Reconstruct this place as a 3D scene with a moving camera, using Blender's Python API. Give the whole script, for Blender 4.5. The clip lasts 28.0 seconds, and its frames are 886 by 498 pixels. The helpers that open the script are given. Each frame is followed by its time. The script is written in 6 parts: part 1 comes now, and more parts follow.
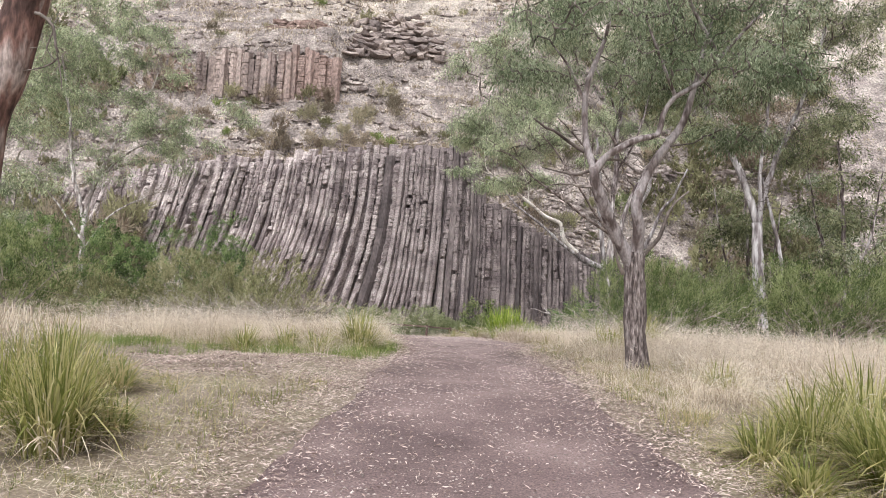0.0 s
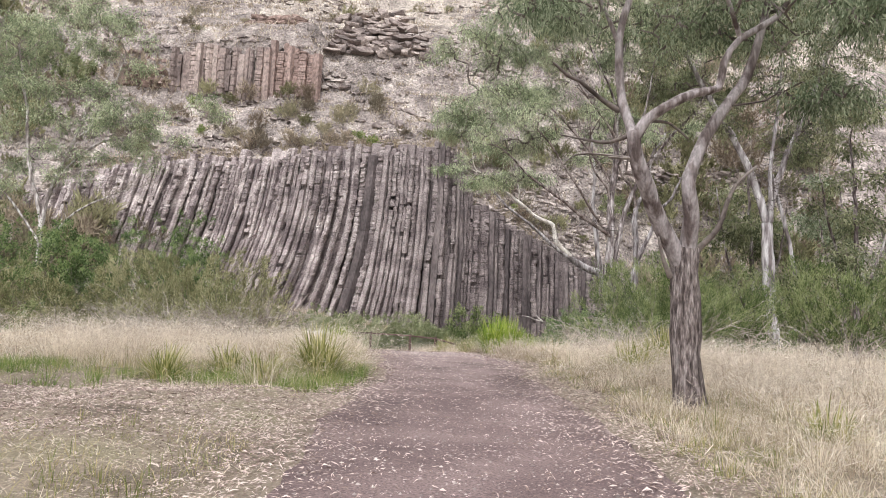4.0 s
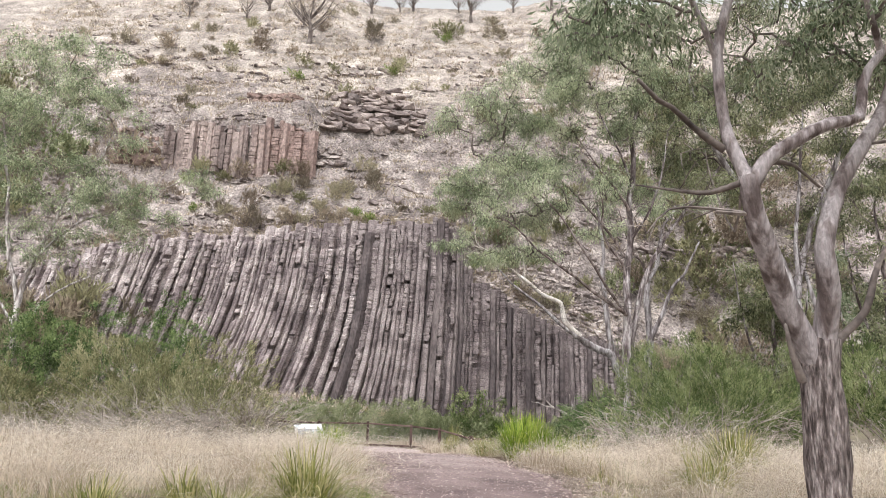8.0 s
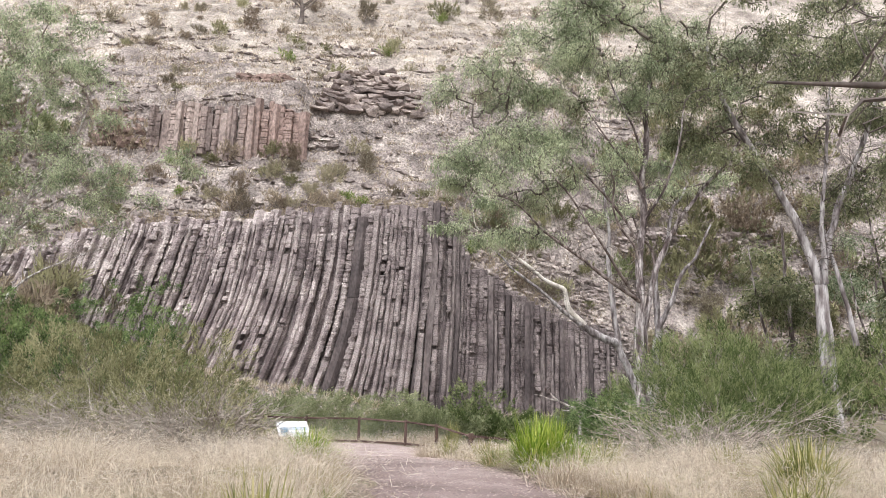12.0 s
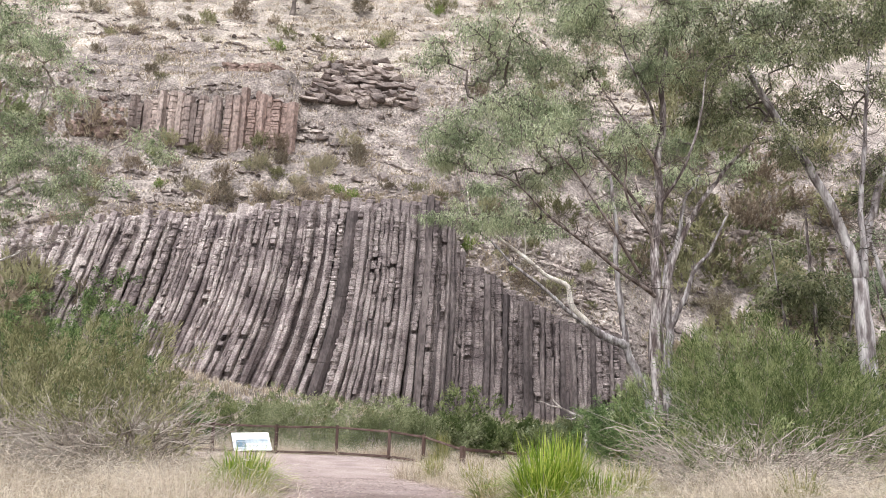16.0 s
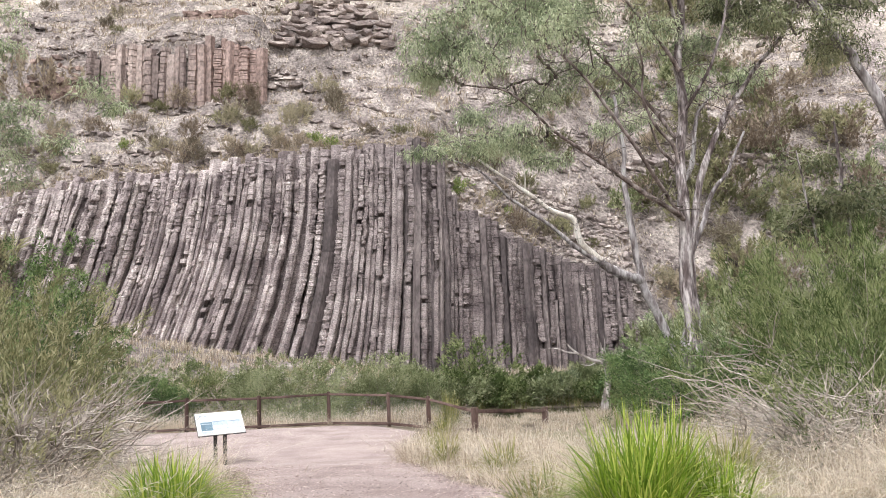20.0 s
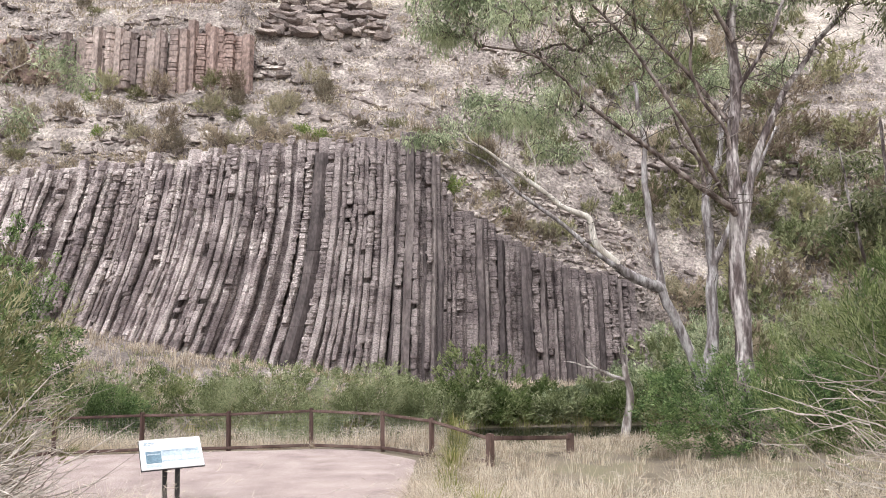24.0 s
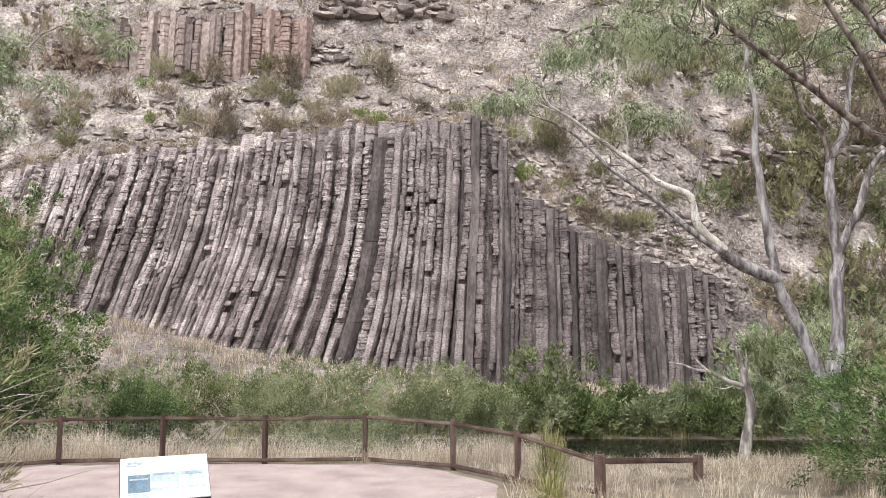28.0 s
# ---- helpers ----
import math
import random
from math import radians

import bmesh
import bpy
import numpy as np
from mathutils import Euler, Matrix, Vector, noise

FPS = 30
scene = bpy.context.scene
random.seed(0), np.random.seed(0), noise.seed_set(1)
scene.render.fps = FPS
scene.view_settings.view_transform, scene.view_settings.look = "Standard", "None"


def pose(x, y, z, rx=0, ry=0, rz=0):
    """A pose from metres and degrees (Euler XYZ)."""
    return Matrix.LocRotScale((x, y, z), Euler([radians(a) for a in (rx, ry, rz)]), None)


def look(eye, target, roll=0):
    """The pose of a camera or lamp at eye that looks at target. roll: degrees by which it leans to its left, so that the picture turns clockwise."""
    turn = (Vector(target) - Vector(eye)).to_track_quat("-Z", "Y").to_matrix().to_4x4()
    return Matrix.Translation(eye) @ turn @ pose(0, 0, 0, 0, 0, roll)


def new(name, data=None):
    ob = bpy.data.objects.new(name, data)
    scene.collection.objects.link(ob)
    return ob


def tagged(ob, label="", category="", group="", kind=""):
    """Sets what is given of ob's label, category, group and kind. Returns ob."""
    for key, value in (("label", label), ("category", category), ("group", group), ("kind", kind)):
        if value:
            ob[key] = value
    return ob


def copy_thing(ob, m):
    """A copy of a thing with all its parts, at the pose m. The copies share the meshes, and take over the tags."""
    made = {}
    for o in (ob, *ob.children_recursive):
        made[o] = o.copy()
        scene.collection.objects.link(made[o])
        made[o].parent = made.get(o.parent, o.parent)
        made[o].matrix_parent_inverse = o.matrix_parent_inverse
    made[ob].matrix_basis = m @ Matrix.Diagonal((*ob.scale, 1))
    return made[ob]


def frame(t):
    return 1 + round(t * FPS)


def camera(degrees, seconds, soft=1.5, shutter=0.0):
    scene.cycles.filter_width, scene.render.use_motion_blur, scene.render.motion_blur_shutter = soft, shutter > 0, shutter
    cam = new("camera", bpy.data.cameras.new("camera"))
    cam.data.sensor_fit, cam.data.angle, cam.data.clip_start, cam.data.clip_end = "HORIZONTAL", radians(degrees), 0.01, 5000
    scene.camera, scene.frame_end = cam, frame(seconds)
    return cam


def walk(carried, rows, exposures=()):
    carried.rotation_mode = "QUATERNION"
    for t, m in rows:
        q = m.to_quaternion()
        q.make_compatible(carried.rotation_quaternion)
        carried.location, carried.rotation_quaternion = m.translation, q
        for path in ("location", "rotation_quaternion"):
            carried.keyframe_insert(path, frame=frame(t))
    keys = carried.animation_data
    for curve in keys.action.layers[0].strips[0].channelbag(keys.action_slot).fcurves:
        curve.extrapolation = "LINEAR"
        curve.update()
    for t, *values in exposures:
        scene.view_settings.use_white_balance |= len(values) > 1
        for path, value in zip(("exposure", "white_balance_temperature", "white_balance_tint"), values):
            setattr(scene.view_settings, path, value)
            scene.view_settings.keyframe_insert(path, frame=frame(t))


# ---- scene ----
cam = camera(60.2, 28.0, 0.95)
PATH = [
    (0, (0.06, -1.213, 0.866), (0.038, 0.784, 0.977), 2.1),
    (0.5, (0.064, -0.865, 0.903), (0.009, 1.132, 1.003), 2.1),
    (1, (0.043, -0.461, 0.907), (0.007, 1.536, 1.018), 2.3),
    (1.5, (0.124, -0.067, 0.919), (0.067, 1.93, 1.026), 1.9),
    (2, (0.124, 0.405, 0.913), (0.066, 2.403, 0.986), 3.1),
    (2.5, (0.071, 0.869, 0.922), (0.091, 2.867, 1.011), 3.5),
    (4.5, (0.004, 2.295, 0.91), (0.016, 4.289, 1.065), 1.9),
    (5, (-0.071, 2.631, 0.955), (-0.066, 4.62, 1.158), 2.3),
    (5.5, (-0.118, 2.903, 1.002), (-0.116, 4.887, 1.253), 2.2),
    (6, (-0.204, 3.223, 1.075), (-0.203, 5.205, 1.345), 2.2),
    (6.5, (-0.263, 3.534, 1.127), (-0.234, 5.511, 1.429), 1.0),
    (7, (-0.249, 3.863, 1.197), (-0.245, 5.835, 1.53), 1.0),
    (7.5, (-0.278, 4.168, 1.195), (-0.267, 6.137, 1.546), 2.0),
    (8, (-0.305, 4.524, 1.198), (-0.282, 6.497, 1.527), 1.6),
    (8.5, (-0.309, 4.877, 1.24), (-0.301, 6.85, 1.567), 1.2),
    (9, (-0.377, 5.241, 1.282), (-0.331, 7.211, 1.627), 1.0),
    (9.5, (-0.352, 5.41, 1.297), (-0.34, 7.379, 1.645), 0.9),
    (10, (-0.374, 5.79, 1.318), (-0.376, 7.766, 1.624), 2.1),
    (10.5, (-0.44, 6.041, 1.338), (-0.402, 8.016, 1.651), 2.0),
    (11, (-0.385, 6.304, 1.341), (-0.358, 8.279, 1.652), 1.1),
    (11.5, (-0.383, 6.722, 1.327), (-0.345, 8.698, 1.631), 1.6),
    (13.5, (-0.244, 8.325, 1.332), (-0.226, 10.304, 1.618), 0.9),
    (14, (-0.141, 8.793, 1.357), (-0.183, 10.774, 1.624), 1.0),
    (14.5, (-0.171, 9.231, 1.33), (-0.218, 11.211, 1.61), 0.9),
    (15, (-0.046, 9.741, 1.285), (-0.081, 11.711, 1.626), 1.3),
    (15.5, (-0.031, 10.269, 1.266), (-0.046, 12.24, 1.606), 1.6),
    (16, (-0.006, 10.785, 1.274), (0.038, 12.76, 1.584), 1.8),
    (16.5, (0.024, 11.379, 1.264), (0.091, 13.362, 1.52), 2.0),
    (17, (0.022, 11.846, 1.257), (0.083, 13.835, 1.455), 1.7),
    (17.5, (0.019, 12.217, 1.237), (0.083, 14.208, 1.425), 1.0),
    (18, (0.015, 12.684, 1.24), (0.081, 14.675, 1.409), 0.3),
    (18.5, (-0.001, 13.164, 1.255), (0.088, 15.156, 1.415), -0.9),
    (19, (0.017, 13.675, 1.273), (0.095, 15.668, 1.426), -1.7),
    (19.5, (-0.041, 14.128, 1.269), (0.032, 16.12, 1.433), -1.9),
    (20, (-0.049, 14.596, 1.257), (0.021, 16.586, 1.443), -2.2),
    (20.5, (-0.118, 14.965, 1.248), (-0.058, 16.955, 1.439), -1.7),
    (21, (-0.144, 15.373, 1.255), (-0.078, 17.362, 1.454), -1.7),
    (21.5, (-0.199, 15.881, 1.285), (-0.125, 17.871, 1.469), -1.4),
    (23.5, (-0.541, 17.733, 1.301), (-0.422, 19.717, 1.522), -0.3),
    (24, (-0.556, 18.227, 1.252), (-0.445, 20.214, 1.456), -0.9),
    (24.5, (-0.608, 18.664, 1.298), (-0.508, 20.644, 1.561), -1.0),
    (25, (-0.552, 19.188, 1.295), (-0.508, 21.164, 1.601), -0.7),
    (25.5, (-0.565, 19.632, 1.223), (-0.542, 21.607, 1.537), 0.1),
    (26, (-0.612, 20.19, 1.173), (-0.585, 22.171, 1.451), -0.0),
    (26.5, (-0.69, 20.743, 1.121), (-0.667, 22.73, 1.343), 0.4),
    (27, (-0.781, 21.273, 1.075), (-0.753, 23.262, 1.282), 0.1),
    (27.5, (-0.83, 21.786, 1.049), (-0.875, 23.775, 1.255), -0.1),
    (28, (-0.936, 22.309, 0.961), (-0.977, 24.298, 1.172), -0.1),
]
walk(cam, [(t, look(eye, target, roll)) for t, eye, target, roll in PATH],
     [(0, 0.9), (14, 0.92), (17, 0.94), (20, 1.01), (24, 0.97), (25, 1.08), (27, 1.03), (28, 0.98)])

# ---- light: a bright overcast day ----
world = bpy.data.worlds.new("overcast_sky")
scene.world = world
world.use_nodes = True
wn, wl = world.node_tree.nodes, world.node_tree.links
sky = wn.new("ShaderNodeTexSky")
sky.sky_type, sky.sun_disc = "NISHITA", False
sky.sun_elevation, sky.sun_rotation = radians(58), radians(200)
sky.air_density, sky.dust_density = 1.0, 4.0
soft_sky = wn.new("ShaderNodeHueSaturation")
soft_sky.inputs["Saturation"].default_value = 0.04
wl.new(sky.outputs[0], soft_sky.inputs["Color"])
wl.new(soft_sky.outputs[0], wn["Background"].inputs["Color"])
wn["Background"].inputs["Strength"].default_value = 0.15
sun_lamp = bpy.data.lights.new("sun", "SUN")
sun_lamp.energy, sun_lamp.angle, sun_lamp.color = 1.02, radians(25), (0.95, 0.97, 1.0)
new("sun", sun_lamp).matrix_world = pose(0, 0, 60, 32, 0, -20)

# ---- materials ----


def ramp(nt, stops):
    r = nt.nodes.new("ShaderNodeValToRGB")
    while len(r.color_ramp.elements) < len(stops):
        r.color_ramp.elements.new(0.5)
    for e, (p, c) in zip(r.color_ramp.elements, stops):
        e.position, e.color = p, (*c, 1)
    return r


def surface(name, colours, big=1.0, fine=20.0, stretch=(1, 1, 1), rough=0.85, bump=0.3, depth=0.02,
            spread=(0.3, 0.7), island=0.0, each=0.0, contrast=0.35, through_light=0.0):
    """A matt natural surface: three colours mixed by a coarse noise, a fine grain over it, and a relief.
    island, each: how far each leaf or each object goes its own way."""
    m = bpy.data.materials.new(name)
    m.use_nodes = True
    nt = m.node_tree
    ns, ln = nt.nodes, nt.links
    b = ns["Principled BSDF"]
    b.inputs["Roughness"].default_value = rough
    b.inputs["Specular IOR Level"].default_value = 0.25
    tc = ns.new("ShaderNodeTexCoord")
    mp = ns.new("ShaderNodeMapping")
    mp.inputs["Scale"].default_value = stretch
    ln.new(tc.outputs["Object"], mp.inputs["Vector"])
    n1 = ns.new("ShaderNodeTexNoise")
    n1.inputs["Scale"].default_value, n1.inputs["Detail"].default_value = big, 5
    ln.new(mp.outputs[0], n1.inputs["Vector"])
    n2 = ns.new("ShaderNodeTexNoise")
    n2.inputs["Scale"].default_value, n2.inputs["Detail"].default_value = fine, 4
    ln.new(mp.outputs[0], n2.inputs["Vector"])
    value = n1.outputs["Fac"]
    for amount, node, socket in ((island, "ShaderNodeNewGeometry", "Random Per Island"), (each, "ShaderNodeObjectInfo", "Random")):
        if amount:
            g = ns.new(node)
            k = ns.new("ShaderNodeMath")
            k.operation = "SUBTRACT"
            k.inputs[1].default_value = 0.5
            ln.new(g.outputs[socket], k.inputs[0])
            a = ns.new("ShaderNodeMath")
            a.operation = "MULTIPLY_ADD"
            a.inputs[1].default_value = amount
            ln.new(k.outputs[0], a.inputs[0])
            ln.new(value, a.inputs[2])
            value = a.outputs[0]
    lo, hi = spread
    steps = len(colours) - 1
    r = ramp(nt, [(lo + (hi - lo) * i / steps, c) for i, c in enumerate(colours)])
    ln.new(value, r.inputs[0])
    grain = ns.new("ShaderNodeMapRange")
    grain.inputs["From Min"].default_value, grain.inputs["From Max"].default_value = 0.3, 0.7
    grain.inputs["To Min"].default_value, grain.inputs["To Max"].default_value = 1 - contrast, 1 + contrast
    ln.new(n2.outputs["Fac"], grain.inputs["Value"])
    mul = ns.new("ShaderNodeMix")
    mul.data_type, mul.blend_type = "RGBA", "MULTIPLY"
    mul.inputs["Factor"].default_value = 1
    ln.new(r.outputs[0], mul.inputs["A"])
    ln.new(grain.outputs[0], mul.inputs["B"])
    ln.new(mul.outputs["Result"], b.inputs["Base Color"])
    if bump:
        bp = ns.new("ShaderNodeBump")
        bp.inputs["Strength"].default_value, bp.inputs["Distance"].default_value = bump, depth
        ln.new(n2.outputs["Fac"], bp.inputs["Height"])
        ln.new(bp.outputs[0], b.inputs["Normal"])
    if through_light:
        tr = ns.new("ShaderNodeBsdfTranslucent")
        ln.new(mul.outputs["Result"], tr.inputs["Color"])
        mx = ns.new("ShaderNodeMixShader")
        mx.inputs[0].default_value = through_light
        ln.new(b.outputs[0], mx.inputs[1])
        ln.new(tr.outputs[0], mx.inputs[2])
        ln.new(mx.outputs[0], ns["Material Output"].inputs["Surface"])
    return m


SOIL = surface("dry_soil_and_straw", [(0.11, 0.088, 0.068), (0.22, 0.18, 0.14), (0.2, 0.18, 0.115)], 0.9, 45, bump=0.6, depth=0.03)
HILL = surface("dry_hillside", [(0.13, 0.109, 0.102), (0.26, 0.22, 0.205), (0.43, 0.377, 0.343)], 0.5, 4.5, bump=1.0, depth=0.3, contrast=0.55)
HILLTOP = surface("pale_dry_slope", [(0.17, 0.143, 0.129), (0.33, 0.285, 0.252), (0.5, 0.44, 0.388)], 0.4, 4.0, bump=0.9, depth=0.25, contrast=0.5)
DIRT = surface("trodden_dirt", [(0.098, 0.068, 0.068), (0.146, 0.103, 0.101), (0.2, 0.146, 0.142)], 1.1, 60, bump=0.7, depth=0.015, contrast=0.45)


def changes_over(m, axis, a, b, colours, waver):
    """Lets a surface turn into other colours from a to b along an axis, with a wavering border."""
    nt = m.node_tree
    mul = [n for n in nt.nodes if n.bl_idname == "ShaderNodeMix"][0]
    first = mul.inputs["A"].links[0].from_socket
    coarse = [n for n in nt.nodes if n.bl_idname == "ShaderNodeTexNoise"][0]
    other = ramp(nt, [(0.3 + 0.4 * k / (len(colours) - 1), c) for k, c in enumerate(colours)])
    nt.links.new(coarse.outputs["Fac"], other.inputs[0])
    tc = [n for n in nt.nodes if n.bl_idname == "ShaderNodeTexCoord"][0]
    sep = nt.nodes.new("ShaderNodeSeparateXYZ")
    nt.links.new(tc.outputs["Object"], sep.inputs[0])
    add = nt.nodes.new("ShaderNodeMath")
    add.operation = "MULTIPLY_ADD"
    add.inputs[1].default_value = waver
    nt.links.new(coarse.outputs["Fac"], add.inputs[0])
    nt.links.new(sep.outputs[axis], add.inputs[2])
    f = nt.nodes.new("ShaderNodeMapRange")
    f.inputs["From Min"].default_value, f.inputs["From Max"].default_value = a + waver / 2, b + waver / 2
    nt.links.new(add.outputs[0], f.inputs["Value"])
    mx = nt.nodes.new("ShaderNodeMix")
    mx.data_type = "RGBA"
    nt.links.new(f.outputs[0], mx.inputs["Factor"])
    nt.links.new(first, mx.inputs["A"])
    nt.links.new(other.outputs[0], mx.inputs["B"])
    nt.links.new(mx.outputs["Result"], mul.inputs["A"])


changes_over(DIRT, "Y", 13.0, 30.0, [(0.28, 0.218, 0.208), (0.375, 0.298, 0.285), (0.44, 0.36, 0.343)], 6.0)
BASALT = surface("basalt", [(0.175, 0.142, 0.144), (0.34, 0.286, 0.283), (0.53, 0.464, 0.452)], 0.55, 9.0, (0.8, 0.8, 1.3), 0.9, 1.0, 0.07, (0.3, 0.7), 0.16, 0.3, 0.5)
# column colour goes from pale to dark as X rises
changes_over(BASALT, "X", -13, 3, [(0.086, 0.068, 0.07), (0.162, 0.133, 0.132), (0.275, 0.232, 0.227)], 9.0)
# darker tone for the broad slab and the plain columns of higher X
DARK_BASALT = surface("dark_basalt", [(0.064, 0.052, 0.053), (0.118, 0.096, 0.096), (0.2, 0.168, 0.164)], 0.8, 6.0, (1, 1, 0.5), 0.85, 0.8, 0.04, (0.3, 0.72), 0.15, 0.3, 0.4)
RUBBLE = surface("weathered_rock", [(0.16, 0.131, 0.126), (0.285, 0.239, 0.226), (0.42, 0.364, 0.336)], 0.5, 5.0, (1, 1, 1), 0.9, 0.8, 0.08, island=0.4, contrast=0.4)
DARK_ROCK = surface("dark_cracked_rock", [(0.13, 0.106, 0.1), (0.235, 0.19, 0.178), (0.36, 0.302, 0.277)], 0.6, 5.0, (1, 1, 1.6), 0.9, 0.8, 0.1, island=0.4, contrast=0.4)
RED_ROCK = surface("rust_red_rock", [(0.16, 0.115, 0.102), (0.275, 0.195, 0.169), (0.39, 0.305, 0.267)], 0.5, 5.0, (1, 1, 1), 0.9, 0.8, 0.08, island=0.3, each=0.3, contrast=0.4)
UPPER = surface("pinkish_basalt", [(0.14, 0.109, 0.102), (0.24, 0.188, 0.174), (0.36, 0.29, 0.264)], 0.35, 5.0, (1, 1, 0.6), 0.9, 0.8, 0.05, each=0.2, contrast=0.45)
changes_over(UPPER, "X", -20, -17, [(0.15, 0.108, 0.097), (0.25, 0.177, 0.157), (0.34, 0.255, 0.23)], 3.0)
GUM_BARK = surface("mottled_gum_bark", [(0.1, 0.076, 0.072), (0.2, 0.166, 0.164), (0.32, 0.283, 0.285)], 6.5, 34, (1, 1, 0.3), 0.75, 0.9, 0.025, (0.4, 0.54), contrast=0.3)
BROWN_BARK = surface("red_brown_branch_bark", [(0.075, 0.055, 0.05), (0.16, 0.122, 0.113), (0.3, 0.25, 0.238)], 5.0, 30, (1, 1, 0.3), 0.85, 0.7, 0.02, (0.38, 0.62), contrast=0.35)
SILVER_BARK = surface("silvery_gum_bark", [(0.13, 0.108, 0.108), (0.28, 0.252, 0.257), (0.44, 0.414, 0.418)], 4.5, 20, (1, 1, 0.2), 0.75, 0.7, 0.02, (0.4, 0.6), contrast=0.3)
PALE_BARK = surface("pale_gum_bark", [(0.085, 0.064, 0.063), (0.2, 0.168, 0.168), (0.42, 0.382, 0.378)], 5.0, 20, (1, 1, 0.22), 0.8, 0.8, 0.02, (0.42, 0.62), contrast=0.4)
WHITE_BARK = surface("white_gum_bark", [(0.17, 0.14, 0.132), (0.35, 0.312, 0.3), (0.56, 0.525, 0.505)], 5.5, 16, (1, 1, 0.24), 0.8, 0.6, 0.02, (0.4, 0.6), contrast=0.3)
ROUGH_BARK = surface("rough_fissured_bark", [(0.06, 0.046, 0.043), (0.165, 0.132, 0.126), (0.3, 0.257, 0.247)], 24.0, 60, (1, 1, 0.2), 0.9, 1.0, 0.05, (0.38, 0.64), contrast=0.55)
RED_BARK = surface("red_brown_bark", [(0.05, 0.028, 0.024), (0.17, 0.095, 0.08), (0.36, 0.29, 0.27)], 3.0, 18, (1, 1, 0.3), 0.9, 1.0, 0.03, (0.4, 0.62), contrast=0.5)
TWIG = surface("grey_twig", [(0.17, 0.14, 0.12), (0.3, 0.255, 0.225), (0.42, 0.37, 0.33)], 2.0, 20, bump=0, each=0.3)
DARK_TWIG = surface("dark_twig", [(0.06, 0.048, 0.044), (0.14, 0.115, 0.105), (0.26, 0.225, 0.205)], 2.0, 20, bump=0)
DRY_TWIG = surface("dry_grey_twig", [(0.2, 0.165, 0.14), (0.34, 0.295, 0.26), (0.47, 0.425, 0.385)], 2.0, 20, bump=0)
DEAD = surface("bleached_dead_wood", [(0.34, 0.29, 0.25), (0.56, 0.51, 0.47), (0.72, 0.68, 0.64)], 2.0, 20, (1, 1, 0.3), bump=0.5)
GUM_LEAF = surface("gum_leaf", [(0.1, 0.13, 0.072), (0.22, 0.27, 0.168), (0.39, 0.43, 0.302)], 1.3, 6, rough=0.55, bump=0, island=0.28, spread=(0.38, 0.62), contrast=0.1, through_light=0.5)
GREY_LEAF = surface("grey_green_leaf", [(0.148, 0.182, 0.106), (0.334, 0.39, 0.241), (0.562, 0.595, 0.41)], 0.9, 6, rough=0.6, bump=0, island=0.25, spread=(0.38, 0.62), contrast=0.1, through_light=0.5)
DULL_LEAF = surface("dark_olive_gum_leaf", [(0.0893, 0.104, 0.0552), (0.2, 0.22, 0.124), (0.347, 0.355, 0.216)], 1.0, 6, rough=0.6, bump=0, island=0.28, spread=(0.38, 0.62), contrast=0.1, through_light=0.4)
BROOM = surface("broom_needle", [(0.14, 0.145, 0.068), (0.27, 0.265, 0.138), (0.44, 0.415, 0.255)], 0.8, 6, rough=0.6, bump=0, island=0.3, spread=(0.38, 0.62), contrast=0.1, through_light=0.5)
WATTLE = surface("wattle_needle", [(0.075, 0.107, 0.036), (0.175, 0.222, 0.086), (0.35, 0.38, 0.195)], 1.0, 6, rough=0.6, bump=0, island=0.3, spread=(0.38, 0.62), contrast=0.1, through_light=0.5)
OLIVE = surface("olive_leaf", [(0.145, 0.17, 0.08), (0.265, 0.295, 0.16), (0.44, 0.455, 0.285)], 0.9, 6, rough=0.6, bump=0, island=0.25, spread=(0.38, 0.62), contrast=0.1, through_light=0.5)
DEEP_LEAF = surface("deep_green_leaf", [(0.05, 0.085, 0.032), (0.122, 0.192, 0.07), (0.25, 0.33, 0.145)], 1.0, 6, rough=0.5, bump=0, island=0.25, spread=(0.38, 0.62), contrast=0.1, through_light=0.35)
CUSHION_LEAF = surface("cushion_leaf", [(0.06, 0.092, 0.035), (0.14, 0.205, 0.077), (0.28, 0.35, 0.155)], 1.0, 6, rough=0.5, bump=0, island=0.25, spread=(0.38, 0.62), contrast=0.1, through_light=0.35)
SCRUB = surface("dry_scrub", [(0.18, 0.15, 0.115), (0.3, 0.26, 0.195), (0.4, 0.36, 0.25)], 0.3, 6, rough=0.8, bump=0, island=0.5, each=0.6, contrast=0.1, through_light=0.35)
BROWN = surface("dry_brown_brush", [(0.2, 0.156, 0.12), (0.33, 0.268, 0.205), (0.46, 0.39, 0.3)], 0.4, 6, rough=0.8, bump=0, island=0.5, each=0.5, contrast=0.1, through_light=0.45)
DRAB = surface("drab_olive_leaf", [(0.16, 0.155, 0.085), (0.28, 0.27, 0.155), (0.42, 0.4, 0.25)], 0.5, 6, rough=0.7, bump=0, island=0.45, each=0.5, contrast=0.1, through_light=0.5)
STRAW = surface("straw_grass", [(0.36, 0.292, 0.222), (0.62, 0.525, 0.42), (0.8, 0.715, 0.605)], 0.9, 6, rough=0.7, bump=0, island=0.5, contrast=0.1, spread=(0.36, 0.64), through_light=0.5)
PLUME = surface("seed_plume", [(0.54, 0.455, 0.38), (0.71, 0.62, 0.535), (0.83, 0.755, 0.675)], 0.4, 6, rough=0.8, bump=0, island=0.5, contrast=0.1, through_light=0.5)
